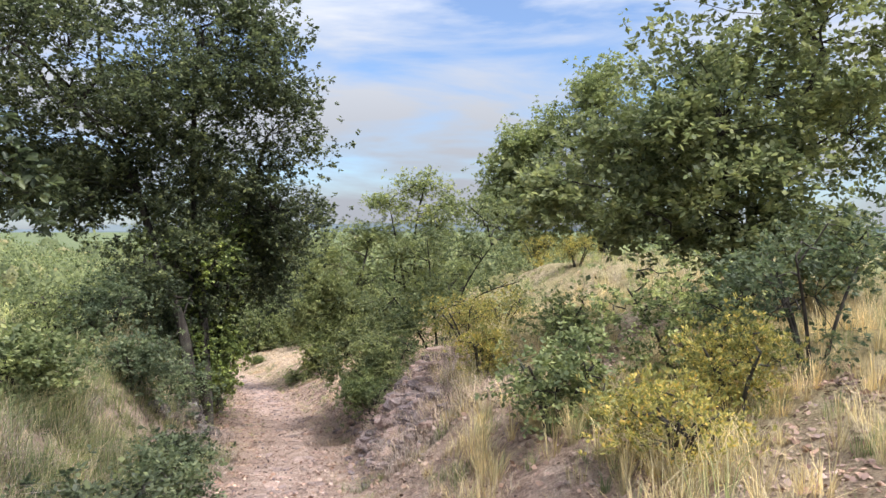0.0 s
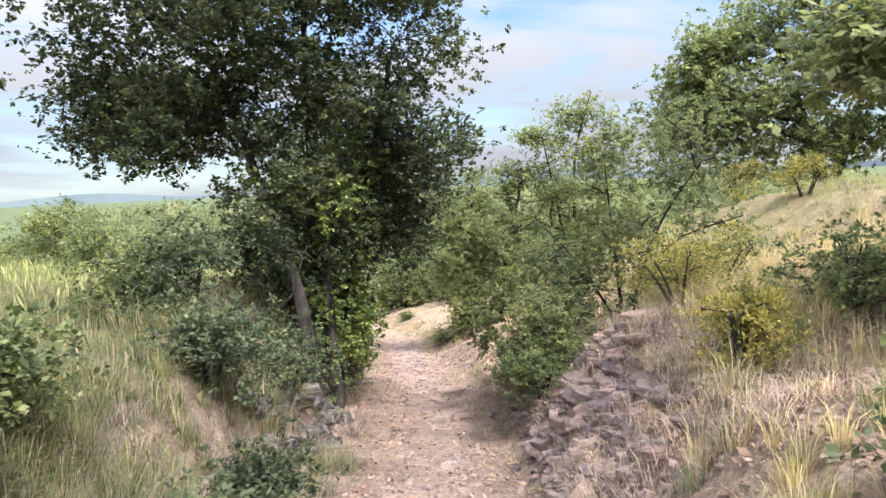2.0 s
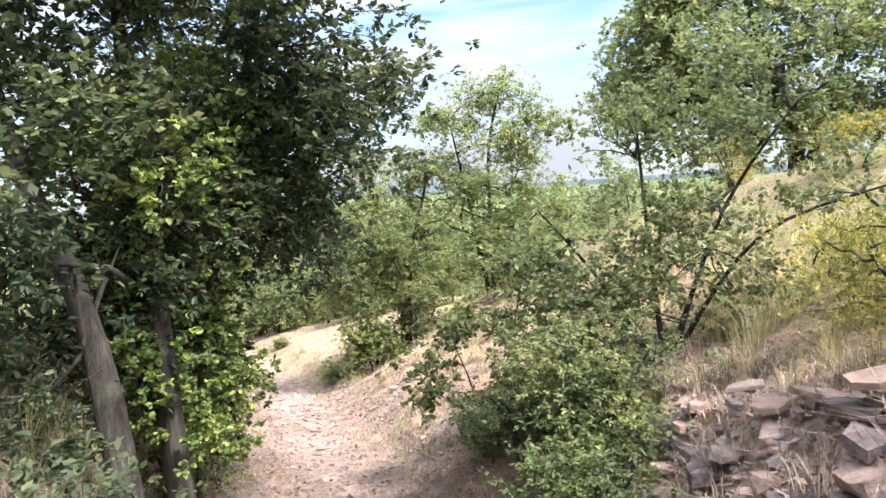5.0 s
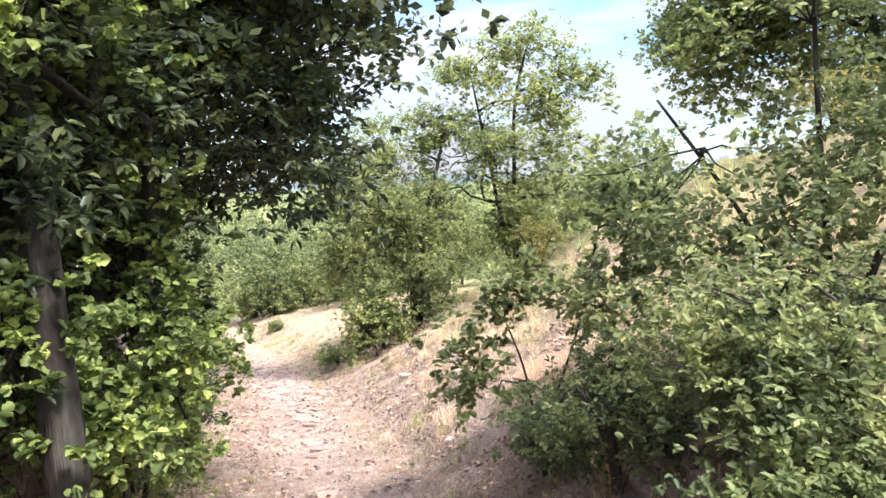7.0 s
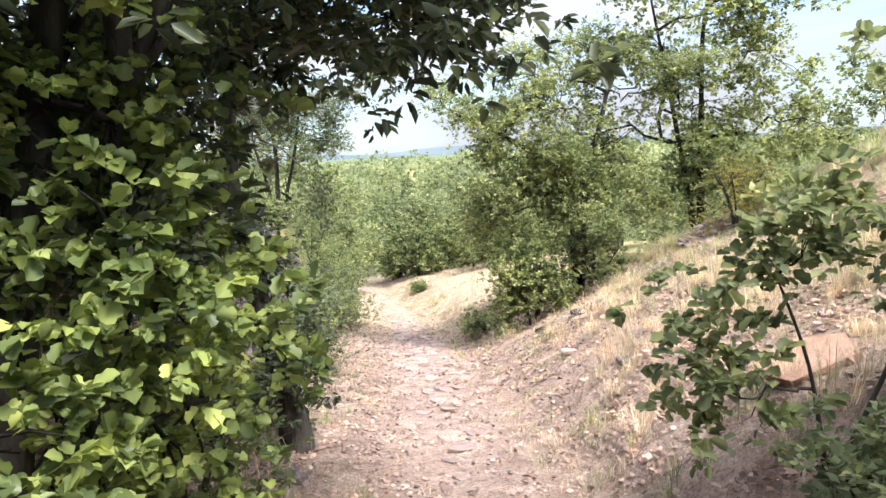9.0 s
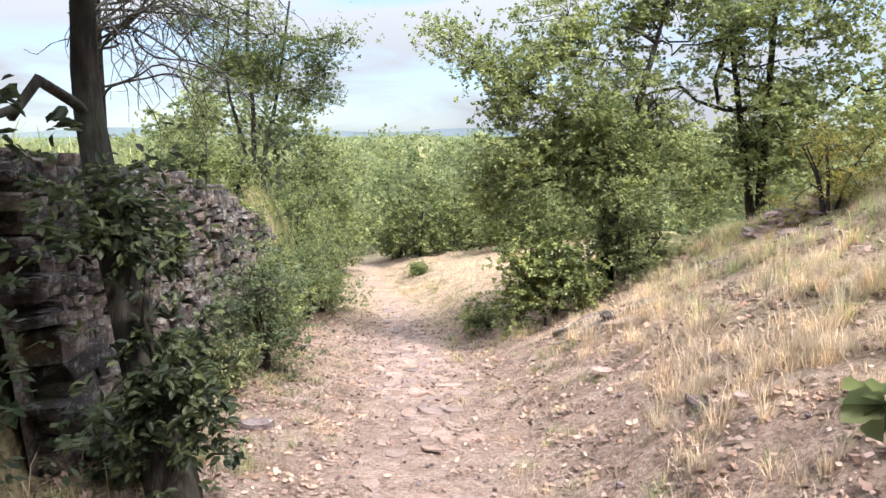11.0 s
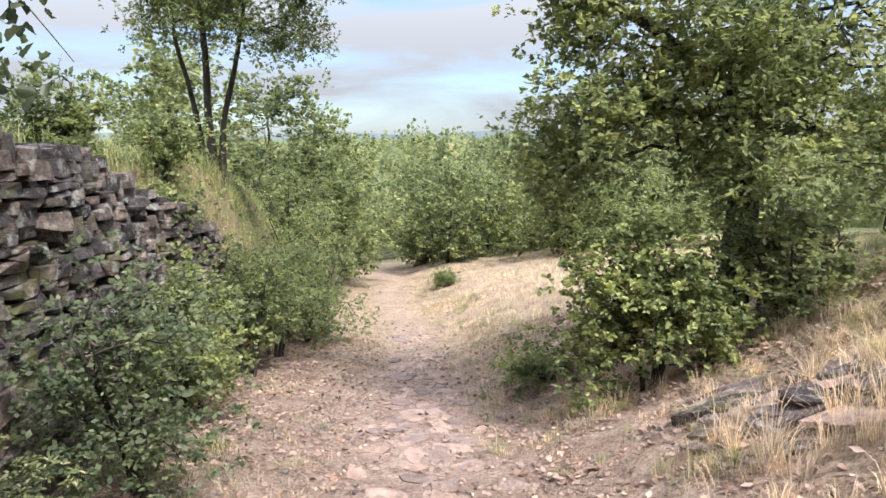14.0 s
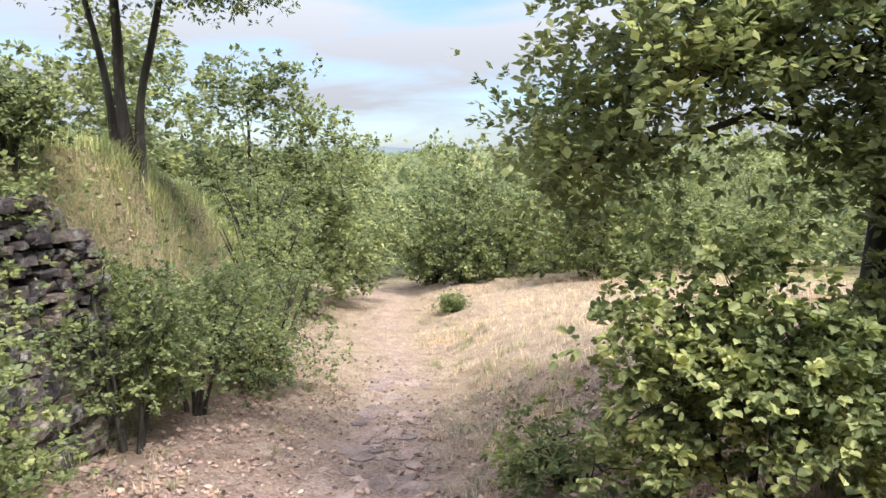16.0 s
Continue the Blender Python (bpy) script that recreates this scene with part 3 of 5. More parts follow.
plant("holm_oak", "large dark holm oak with leaning grey trunks beside the trail", "tree", spot(-4.0, 11.9),
      [([spot(-3.95, 11.3), place(-4.17, 11.5, -0.1), place(-4.65, 11.75, 1.0), place(-5.3, 12.1, 2.6), place(-6.2, 12.3, 3.6)], 0.085, 0.03),
       ([spot(-4.05, 12.3), place(-4.17, 12.4, 0.6), place(-4.5, 13.0, 2.2), place(-4.5, 13.2, 4.4)], 0.08, 0.03),
       ([spot(-4.4, 12.9), place(-4.3, 13.4, 0.2), place(-3.7, 13.6, 1.8), place(-3.3, 13.5, 3.2)], 0.06, 0.02)],
      P(((-3.75, 14.5, 0.4), (0.42, 0.55, 0.42), 32), ((-3.3, 14.6, 1.05), (0.5, 0.6, 0.45), 36), ((-2.95, 14.4, 1.75), (0.55, 0.6, 0.45), 36), ((-4.35, 11.0, 0.45), (0.32, 0.28, 0.5), 24), ((-4.5, 11.15, -0.5), (0.38, 0.28, 0.4), 22), ((-6.3, 12.1, 2.1), (1.0, 0.9, 0.6), 50), ((-7.5, 12.3, 2.3), (0.9, 0.9, 0.6), 42), ((-5.4, 12.3, 2.6), (0.9, 0.9, 0.7), 45), ((-6.2, 12.2, 5.7), (1.4, 1.3, 0.9), 50), ((-7.9, 12.0, 4.4), (1.3, 1.2, 0.9), 45), ((-4.0, 12.8, 6.0), (1.2, 1.2, 0.8), 45), ((-3.2, 13.0, 4.9), (0.9, 1.0, 0.8), 40), ((-4.75, 13.6, -0.4), (0.4, 0.6, 0.7), 40), ((-5.0, 12.4, -0.3), (0.5, 0.5, 0.5), 30), ((-4.3, 12.6, 0.5), (0.4, 0.5, 0.5), 35), ((-4.6, 11.4, 3.9), (1.3, 1.2, 0.8), 60), ((-3.5, 12.6, 4.4), (1.0, 1.1, 0.9), 60), ((-5.4, 11.6, 2.2), (0.9, 0.9, 0.6), 45), ((-4.2, 14.2, 1.6), (0.9, 0.9, 0.9), 45), ((-3.6, 13.8, 0.75), (0.65, 0.8, 0.7), 50), ((-3.2, 13.3, 2.0), (0.8, 1.0, 0.8), 55),
        ((-3.1, 13.5, 3.3), (0.9, 1.1, 0.9), 55), ((-4.3, 13.3, 4.7), (1.5, 1.5, 1.0), 75), ((-4.6, 12.2, 2.9), (1.1, 1.1, 0.9), 60), ((-5.5, 13.2, 3.6), (1.3, 1.3, 1.0), 65),
        ((-6.6, 12.7, 3.1), (1.2, 1.2, 0.9), 60), ((-7.8, 12.9, 2.7), (1.1, 1.1, 0.75), 45), ((-4.7, 14.1, 0.6), (0.8, 0.9, 1.0), 45), ((-5.2, 15.0, 2.0), (1.2, 1.2, 1.1), 50),
        ((-6.0, 11.6, 4.4), (1.4, 1.3, 1.0), 60), ((-4.5, 11.8, 1.3), (0.6, 0.6, 0.4), 25), ((-6.6, 10.2, 4.3), (1.3, 1.2, 0.7), 45), ((-7.6, 11.4, 5.2), (1.3, 1.3, 0.9), 45), ((-4.9, 14.6, 5.8), (1.3, 1.3, 0.9), 40)),
      "", DARK, per=74, size=0.054, spread=0.215, seed=11, fine_below=2.3)
plant("oak_tree", "dark oak with a branch hanging over the grassy bank", "tree", spot(-6.4, 5.2),
      [([spot(-6.4, 5.2), spot(-6.3, 5.3, 1.6), spot(-5.8, 5.5, 3.2)], 0.12, 0.04)],
      P(((-5.2, 5.6, 3.6), (1.0, 1.0, 0.7), 40), ((-6.4, 6.2, 3.9), (1.1, 1.0, 0.8), 40), ((-3.9, 5.7, 2.6), (0.4, 0.4, 0.3), 10), ((-3.5, 5.6, 2.0), (0.25, 0.25, 0.25), 6)),
      "", DARK, per=40, size=0.075, spread=0.15, width=0.6, seed=10)
plant("holm_oak", "dark ivy-clad holm oak with a leaning trunk at the trail", "tree", spot(-5.4, 16.7),
      [([spot(-5.26, 16.8), place(-5.6, 16.92, -1.4), place(-5.78, 17.0, -0.4), place(-5.6, 17.0, 1.2)], 0.1, 0.04)],
      P(((-5.36, 16.86, -2.1), (0.12, 0.12, 0.5), 16), ((-5.6, 16.95, -1.2), (0.13, 0.13, 0.5), 16), ((-5.0, 16.6, 0.9), (0.8, 0.8, 0.7), 55), ((-4.8, 16.4, 2.0), (0.8, 0.9, 0.8), 50), ((-6.2, 17.0, 1.8), (1.1, 1.0, 0.9), 55), ((-6.4, 15.8, 0.6), (0.8, 0.8, 0.7), 45), ((-5.6, 15.6, -0.6), (0.6, 0.7, 0.7), 45),
        ((-5.4, 16.6, 3.0), (1.1, 1.1, 0.7), 45)),
      "", DARK, per=64, size=0.055, spread=0.16, seed=12)
plant("young_maple", "bright green young maple with broad lobed leaves under the oak", "tree", spot(-4.3, 13.2),
      [([spot(-4.3, 13.2), place(-4.25, 13.3, -1.0), place(-4.1, 13.4, -0.1)], 0.025, 0.008), ([spot(-4.4, 13.0), place(-4.5, 12.8, -0.8), place(-4.4, 12.5, 0.0)], 0.02, 0.008)],
      P(((-4.0, 13.2, -0.6), (0.24, 0.3, 0.36), 34), ((-4.0, 13.5, -1.1), (0.22, 0.3, 0.28), 24), ((-4.15, 12.7, -1.1), (0.22, 0.3, 0.3), 26), ((-4.1, 12.7, 0.3), (0.28, 0.34, 0.4), 28), ((-3.95, 12.2, 1.0), (0.34, 0.4, 0.36), 26), ((-3.8, 13.0, 1.7), (0.36, 0.4, 0.3), 22), ((-4.5, 13.4, -1.2), (0.24, 0.45, 0.5), 36), ((-4.35, 13.2, -0.2), (0.26, 0.45, 0.5), 40), ((-4.25, 12.2, -0.6), (0.22, 0.3, 0.5), 34), ((-4.1, 12.7, 0.7), (0.32, 0.45, 0.4), 28), ((-3.95, 13.7, 1.2), (0.35, 0.45, 0.4), 26), ((-3.8, 13.6, 0.6), (0.35, 0.5, 0.4), 30), ((-4.5, 12.0, 1.2), (0.5, 0.4, 0.35), 28), ((-4.45, 12.9, -0.4), (0.3, 0.5, 0.5), 32), ((-4.4, 12.5, 0.4), (0.35, 0.5, 0.4), 26), ((-4.45, 12.3, -1.1), (0.28, 0.4, 0.4), 20)),
      "", MAPLE, per=23, size=0.04, spread=0.14, width=0.7, seed=13, lobed=True)
plant("oak_tree", "slender leafy oak leaning over a dry bank", "tree", spot(3.5, 8.4),
      [([spot(3.5, 8.4), spot(3.3, 8.2, 1.0), spot(3.0, 7.9, 2.2)], 0.07, 0.03), ([spot(3.55, 8.5), spot(3.9, 8.4, 1.2), spot(4.3, 8.2, 2.6)], 0.06, 0.03)],
      [(spot(2.9, 8.0, 1.3), (0.9, 0.9, 0.5), 48), (spot(3.3, 7.9, 0.7), (0.8, 0.7, 0.5), 40), (spot(4.2, 7.9, 0.7), (0.8, 0.7, 0.5), 36), (spot(2.1, 7.9, 2.0), (0.7, 0.8, 0.5), 40), (spot(3.0, 7.8, 2.0), (0.8, 0.7, 0.5), 40), (spot(1.45, 8.0, 1.9), (0.45, 0.5, 0.3), 16), (spot(2.2, 7.4, 1.3), (0.5, 0.5, 0.3), 16), (spot(3.4, 8.2, 2.3), (1.1, 1.0, 0.6), 45), (spot(4.4, 8.3, 2.9), (1.2, 1.1, 0.8), 50),
       (spot(4.6, 8.0, 1.6), (0.9, 1.0, 0.6), 35), (spot(3.6, 8.2, 3.4), (1.1, 1.0, 0.5), 35)],
      "", OAK, per=84, size=0.066, spread=0.18, seed=14, flat=True, width=0.6)
plant("oak_tree", "broad sunlit oak with a dense rounded crown on the hill", "tree", spot(4.8, 21.2),
      [([spot(4.8, 21.2), spot(4.6, 21.1, 1.0), spot(4.1, 21.0, 2.4), spot(3.6, 21.0, 3.8)], 0.16, 0.05), ([spot(4.85, 21.3), spot(5.4, 21.3, 1.4), spot(5.9, 21.3, 3.0)], 0.12, 0.04)],
      P(((3.4, 20.7, 1.7), (1.2, 1.2, 0.7), 55), ((2.2, 21.0, 2.2), (1.0, 1.1, 0.9), 55), ((1.6, 21.3, 3.0), (0.8, 0.9, 0.8), 45), ((3.0, 20.6, 3.4), (1.3, 1.2, 0.9), 65), ((4.2, 20.6, 4.6), (1.4, 1.3, 0.9), 65),
        ((4.9, 20.8, 5.6), (0.9, 1.0, 0.6), 35), ((5.2, 20.4, 3.0), (1.4, 1.3, 1.0), 65), ((5.6, 20.8, 1.6), (1.2, 1.2, 0.6), 45), ((6.6, 20.8, 3.9), (1.3, 1.3, 1.1), 55), ((2.3, 21.2, 4.0), (0.6, 0.7, 0.6), 25)),
      "", SUNLIT, per=100, size=0.078, spread=0.27, seed=15, flat=True, width=0.65)
plant("oak_tree", "spreading green oak at the top of the grassy slope", "tree", spot(8.2, 19.0),
      [([spot(8.2, 19.0), spot(8.1, 19.0, 1.4), spot(8.3, 19.0, 3.2)], 0.15, 0.05)],
      [(spot(7.6, 18.6, 2.0), (1.4, 1.3, 0.9), 50), (spot(8.8, 18.6, 2.8), (1.5, 1.4, 1.0), 55), (spot(7.8, 19.0, 3.8), (1.4, 1.4, 1.0), 50)],
      "", SUNLIT, per=64, size=0.095, spread=0.28, seed=16, flat=True, width=0.65)
plant("oak_tree", "slim pale young oak rising above the bushes", "tree", spot(-1.0, 25.6),
      [([spot(-1.0, 25.6), place(-1.0, 25.5, 0.4), place(-0.9, 25.5, 2.0), place(-0.4, 25.5, 3.7)], 0.055, 0.015), ([spot(-1.1, 25.6), place(-1.6, 25.5, 0.8), place(-1.9, 25.4, 2.4)], 0.05, 0.012)],
      P(((-1.9, 25.4, 2.4), (0.75, 0.7, 0.7), 28), ((-1.2, 25.4, 2.9), (0.75, 0.7, 0.6), 28), ((-0.5, 25.5, 3.1), (0.6, 0.6, 0.5), 22), ((-1.0, 25.4, 1.9), (0.8, 0.7, 0.6), 26), ((-1.6, 25.4, 1.3), (0.9, 0.8, 0.6), 30), ((-0.4, 25.4, 1.9), (0.7, 0.7, 0.6), 24),
        ((0.2, 25.5, 1.0), (0.8, 0.8, 0.6), 26), ((-2.6, 25.4, 0.8), (0.7, 0.7, 0.6), 22), ((-0.9, 25.2, 0.2), (1.0, 0.9, 0.6), 32), ((-0.8, 25.1, -0.8), (0.7, 0.6, 0.45), 26), ((-1.2, 25.2, -1.35), (0.75, 0.6, 0.45), 36), ((0.6, 25.4, 2.2), (0.7, 0.7, 0.5), 20), ((-2.9, 25.6, -0.2), (0.9, 0.8, 0.6), 30), ((0.9, 25.2, -0.2), (1.0, 0.9, 0.6), 34)),
      "", SUNLIT, per=60, size=0.066, spread=0.2, seed=17, flat=True, width=0.65)
plant("oak_tree", "low spreading oak with drooping branches over the trail", "tree", spot(-3.3, 24.7),
      [([spot(-3.3, 24.7), place(-3.3, 24.7, -1.6), place(-3.35, 24.6, -1.0), place(-4.2, 24.4, -0.3), place(-5.3, 24.2, 0.3)], 0.09, 0.02), ([spot(-3.25, 24.75), place(-3.1, 24.8, -1.2), place(-2.8, 24.8, 0.0), place(-2.5, 24.9, 1.2)], 0.08, 0.02)],
      P(((-5.5, 24.2, 0.45), (0.45, 0.5, 0.3), 14), ((-4.8, 24.3, 0.2), (0.6, 0.7, 0.45), 30), ((-4.25, 24.3, -0.55), (0.55, 0.7, 0.5), 46), ((-4.6, 24.2, -0.1), (0.5, 0.5, 0.35), 24), ((-4.4, 24.2, -1.15), (0.5, 0.6, 0.4), 42), ((-4.8, 24.3, -1.6), (0.38, 0.5, 0.32), 28), ((-5.1, 24.4, -1.45), (0.28, 0.35, 0.2), 12), ((-3.5, 24.3, 0.3), (0.9, 0.9, 0.6), 42),
        ((-2.6, 24.5, -0.4), (0.9, 0.9, 0.6), 44), ((-3.4, 24.2, -1.2), (0.9, 0.7, 0.5), 40), ((-3.3, 24.1, -0.4), (0.7, 0.5, 0.5), 30), ((-2.6, 24.3, -1.5), (0.8, 0.7, 0.45), 36), ((-2.1, 24.5, -0.8), (0.7, 0.7, 0.5), 34),
        ((-2.9, 24.8, 1.2), (0.9, 0.9, 0.6), 36), ((-1.7, 24.9, 0.6), (0.8, 0.8, 0.6), 34), ((-3.9, 24.5, 0.9), (0.7, 0.7, 0.5), 26), ((-4.2, 24.4, 0.2), (0.6, 0.6, 0.4), 20)),
      "", SUNLIT, per=84, size=0.047, spread=0.18, seed=18, width=0.62, flat=True)
plant("ash_tree", "young ash with three thin bare trunks on the terrace", "tree", spot(-9.65, 26.1),
      [([spot(-9.68, 26.1), place(-9.66, 26.0, -1.1), place(-9.6, 25.9, -0.2), place(-9.65, 25.9, 1.0), place(-9.5, 25.9, 2.2)], 0.055, 0.02),
       ([spot(-9.85, 26.1), place(-9.88, 26.1, -1.2), place(-10.02, 26.1, -0.55), place(-10.2, 26.1, 0.2), place(-10.1, 26.1, 1.4)], 0.042, 0.015),
       ([spot(-9.6, 26.15), place(-9.5, 26.1, -1.1), place(-9.25, 26.1, -0.2), place(-9.05, 26.1, 0.8), place(-8.9, 26.1, 1.6)], 0.042, 0.015)],
      P(((-9.6, 26.0, 0.3), (0.6, 0.7, 0.35), 34), ((-8.9, 26.0, 0.05), (0.6, 0.6, 0.35), 32), ((-10.4, 26.0, 0.45), (0.55, 0.6, 0.35), 30), ((-9.3, 26.0, 1.0), (0.9, 0.8, 0.6), 46), ((-8.2, 25.9, 0.6), (0.5, 0.5, 0.3), 20),
        ((-7.6, 25.8, 0.9), (0.4, 0.4, 0.15), 9), ((-9.6, 26.0, 2.0), (0.9, 0.8, 0.6), 40), ((-10.4, 26.0, 1.4), (0.7, 0.7, 0.5), 30)),
      "", SHRUB, per=100, size=0.048, spread=0.18, width=0.42, seed=19, flat=True)
for x, y, h, r, s, mat in ((-12.4, 32.2, 3.6, 1.5, 30, OAK), (-12.6, 29.0, 3.0, 1.3, 31, OAK), (-14.2, 36.5, 4.2, 1.7, 32, SHRUB), (-15.5, 33.0, 4.2, 1.8, 33, OAK), (-9.3, 41.0, 3.0, 1.5, 34, SCRUB), (-7.0, 40.5, 2.7, 1.5, 35, SUNLIT),
                           (-15.6, 40.5, 4.4, 1.9, 36, SHRUB), (-4.6, 39.5, 2.8, 1.6, 37, SCRUB), (-2.2, 37.5, 3.2, 1.7, 38, SUNLIT), (0.8, 35.0, 3.6, 1.8, 39, OAK), (-11.4, 43.0, 3.6, 1.7, 40, OAK), (-15.5, 42.0, 4.5, 2.2, 41, OAK), (3.5, 30.0, 4.0, 1.8, 42, OAK),
                           (-17.5, 47.0, 4.6, 2.2, 43, OAK), (-13.5, 49.0, 4.8, 2.3, 44, SHRUB), (-9.6, 47.5, 3.7, 2.0, 45, SUNLIT), (-6.0, 46.0, 3.6, 2.0, 46, FAR), (-2.5, 44.5, 4.2, 2.1, 47, OAK), (-20.5, 51.0, 5.0, 2.4, 48, SHRUB), (-11.5, 54.0, 5.2, 2.4, 49, OAK), (-16.0, 55.5, 5.4, 2.5, 50, OAK), (-7.0, 53.0, 5.0, 2.4, 24, SHRUB),
                           (-11.7, 33.2, 4.0, 1.2, 25, SUNLIT), (-12.4, 36.2, 4.6, 1.4, 26, SCRUB), (-10.2, 39.4, 3.2, 1.2, 27, SCRUB), (-6.2, 37.6, 2.6, 1.3, 28, SCRUB), (-8.2, 43.6, 3.0, 1.3, 29, SUNLIT)):
    b = spot(x, y)
    plant("small_oak", "small bushy oak leafy down to the ground", "tree", b, [([b, b + Vector((0.1, 0, h * 0.45)), b + Vector((0, 0.1, h * 0.7))], 0.04, 0.015)],
          [(b + Vector((0, 0, h * 0.5)), (r * 0.8, r * 0.8, h * 0.35), 45), (b + Vector((-r * 0.6, -0.3, h * 0.32)), (r * 0.6, r * 0.6, h * 0.26), 30), (b + Vector((r * 0.6, -0.3, h * 0.34)), (r * 0.6, r * 0.6, h * 0.26), 30),
           (b + Vector((0.15, 0, h * 0.74)), (r * 0.62, r * 0.62, h * 0.22), 26), (b + Vector((0, -r * 0.5, h * 0.16)), (r * 0.9, r * 0.6, h * 0.16), 30)],
          "", mat, per=34 if y < 44 else 16, size=0.092 if y < 44 else 0.16, spread=0.22 if y < 44 else 0.28, twigs=0.15, group="small oaks behind the trail", seed=s, flat=True, width=0.6)

# bare dead tree above the wall
dead = tagged(new("dead_tree"), "bare dead tree with tangled grey branches above the wall", "tree")
dead.location = spot(-8.6, 20.6)
rng_d = np.random.default_rng(5)
dv, df = [], []
tube(dv, df, smooth_line([Vector((0, 0, -0.1)), Vector((0.05, 0, 0.8)), Vector((0.0, 0.1, 1.7)), Vector((0.2, 0, 2.6))], 4), 0.045, 0.018, 7)
part("trunk", mesh_of("trunk", dv, df, BARK, True), dead)
for i in range(30):
    z0 = rng_d.uniform(0.7, 2.5)
    tip = Vector((rng_d.uniform(0.5, 2.3), rng_d.uniform(-1.6, 0.8), z0 + rng_d.uniform(-0.9, 0.6)))
    dv, df = [], []
    line = smooth_line(crooked((0.05, 0, z0), tip, 5, 0.1, rng_d), 3)
    tube(dv, df, line, 0.015, 0.004, 5)
    for k in range(8):
        s = line[rng_d.integers(4, 15)]
        tube(dv, df, smooth_line(crooked(s, s + Vector(rng_d.normal(size=3)) * 0.3 + Vector((0.25, -0.1, -0.2)), 3, 0.07, rng_d), 2), 0.006, 0.002, 4)
    part("branch", mesh_of("branch", dv, df, BARK, True), dead)

hang = place(-6.0, 19.4, -0.75) - dead.location
dv, df = [], []
tube(dv, df, crooked((0.05, 0, 2.1), hang + Vector((0, 0, 0.15)), 9, 0.08, rng_d), 0.022, 0.005, 5)
part("branch", mesh_of("branch", dv, df, BARK, True), dead)
hp = np.array(hang) + rng_d.normal(size=(230, 3)) * np.array([0.09, 0.09, 0.16])
part("leaf_spray", leaf_mesh("leaf_spray", hp, unit(rng_d.normal(size=(230, 3)) + np.array([0, 0, -0.8])), rng_d.uniform(0.035, 0.06, 230), DARK, 0.6, lobed=True), dead, "last dark leafy spray")["kind"] = "stuff"

# ---- bushes ----
B = bush
B("dense_bush", "dense dark green bush growing down the bank beside the trail", -0.95, 12.3, (0.6, 0.6, 0.52), OAK, 110, 80, 0.031, seed=51, width=0.55, spread=0.13)
B("dense_bush", "low green bush with small leaves at the trail edge", -1.4, 13.4, (0.45, 0.6, 0.36), OAK, 80, 80, 0.031, seed=52, width=0.55, spread=0.13)
B("dense_bush", "low leafy bush spilling over the broken wall", -1.15, 11.5, (0.42, 0.5, 0.36), SHRUB, 64, 80, 0.031, seed=60, width=0.55, spread=0.13)
plant("hawthorn", "thin twiggy hawthorn with sparse leaves on the broken wall", "tree", spot(-0.1, 13.6),
      [([spot(-0.1, 13.6), place(-0.2, 13.6, 0.2), place(-0.3, 13.5, 1.3)], 0.024, 0.008), ([spot(0.0, 13.6), place(0.4, 13.4, 0.4), place(0.9, 13.2, 1.2)], 0.022, 0.008), ([spot(-0.2, 13.6), place(-0.7, 13.6, -0.1), place(-1.2, 13.4, 0.5)], 0.02, 0.006),
       ([spot(0.0, 13.5), place(0.5, 12.9, 0.2), place(1.3, 12.3, 0.6)], 0.02, 0.006)],
      P(((-0.3, 13.5, 0.9), (0.6, 0.6, 0.6), 26), ((0.7, 13.3, 0.9), (0.7, 0.7, 0.5), 26), ((-0.9, 13.5, 0.2), (0.6, 0.6, 0.5), 30), ((0.2, 13.2, 0.1), (0.9, 0.7, 0.4), 34), ((1.2, 12.5, 0.4), (0.6, 0.6, 0.3), 18), ((-0.4, 13.7, -0.5), (0.8, 0.6, 0.5), 34), ((0.9, 13.8, 1.6), (0.7, 0.6, 0.5), 18), ((0.5, 13.2, 1.9), (0.5, 0.5, 0.5), 11), ((1.2, 13.0, 1.4), (0.5, 0.5, 0.5), 11), ((0.1, 12.7, 0.5), (0.5, 0.5, 0.4), 20)),
      "", OAK, per=56, size=0.042, spread=0.16, seed=53, twigs=0.2, flat=True, width=0.65)
plant("oak_sapling", "small oak sapling with dark lobed leaves on the bank", "tree", spot(-1.75, 15.0),
      [([spot(-1.75, 15.0), spot(-1.85, 14.95, 0.6), spot(-2.0, 14.9, 1.1)], 0.012, 0.004), ([spot(-1.7, 15.0), spot(-1.4, 15.0, 0.5), spot(-1.2, 15.0, 1.2)], 0.012, 0.004)],
      [(spot(-2.15, 14.9, 0.7), (0.35, 0.4, 0.3), 11), (spot(-1.9, 14.9, 1.1), (0.35, 0.35, 0.3), 9), (spot(-1.2, 15.0, 1.0), (0.4, 0.4, 0.35), 13), (spot(-1.2, 14.9, 0.5), (0.4, 0.4, 0.3), 14), (spot(-0.75, 14.8, 0.9), (0.4, 0.4, 0.4), 13)],
      "", OAK, per=34, size=0.058, spread=0.15, width=0.58, seed=54, lobed=True, thin=0.006)
B("oak_scrub", "rounded scrubby oak bush with pale leaf tips at the trail", -3.98, 23.8, (0.64, 0.6, 0.6), SCRUB, 200, 36, 0.04, spread=0.13, lumps=12, seed=55, lobed=True, width=0.62)
B("oak_scrub", "pale green scrubby oak bush below the oak", -2.9, 24.2, (0.6, 0.6, 0.42), OAK, 100, 50, 0.046, spread=0.14, seed=56, flat=True, width=0.62)
B("green_shrub", "low green shrub at the foot of the oak", -5.0, 24.8, (0.42, 0.35, 0.13), SHRUB, 30, 36, 0.04, seed=57, shoots=4)
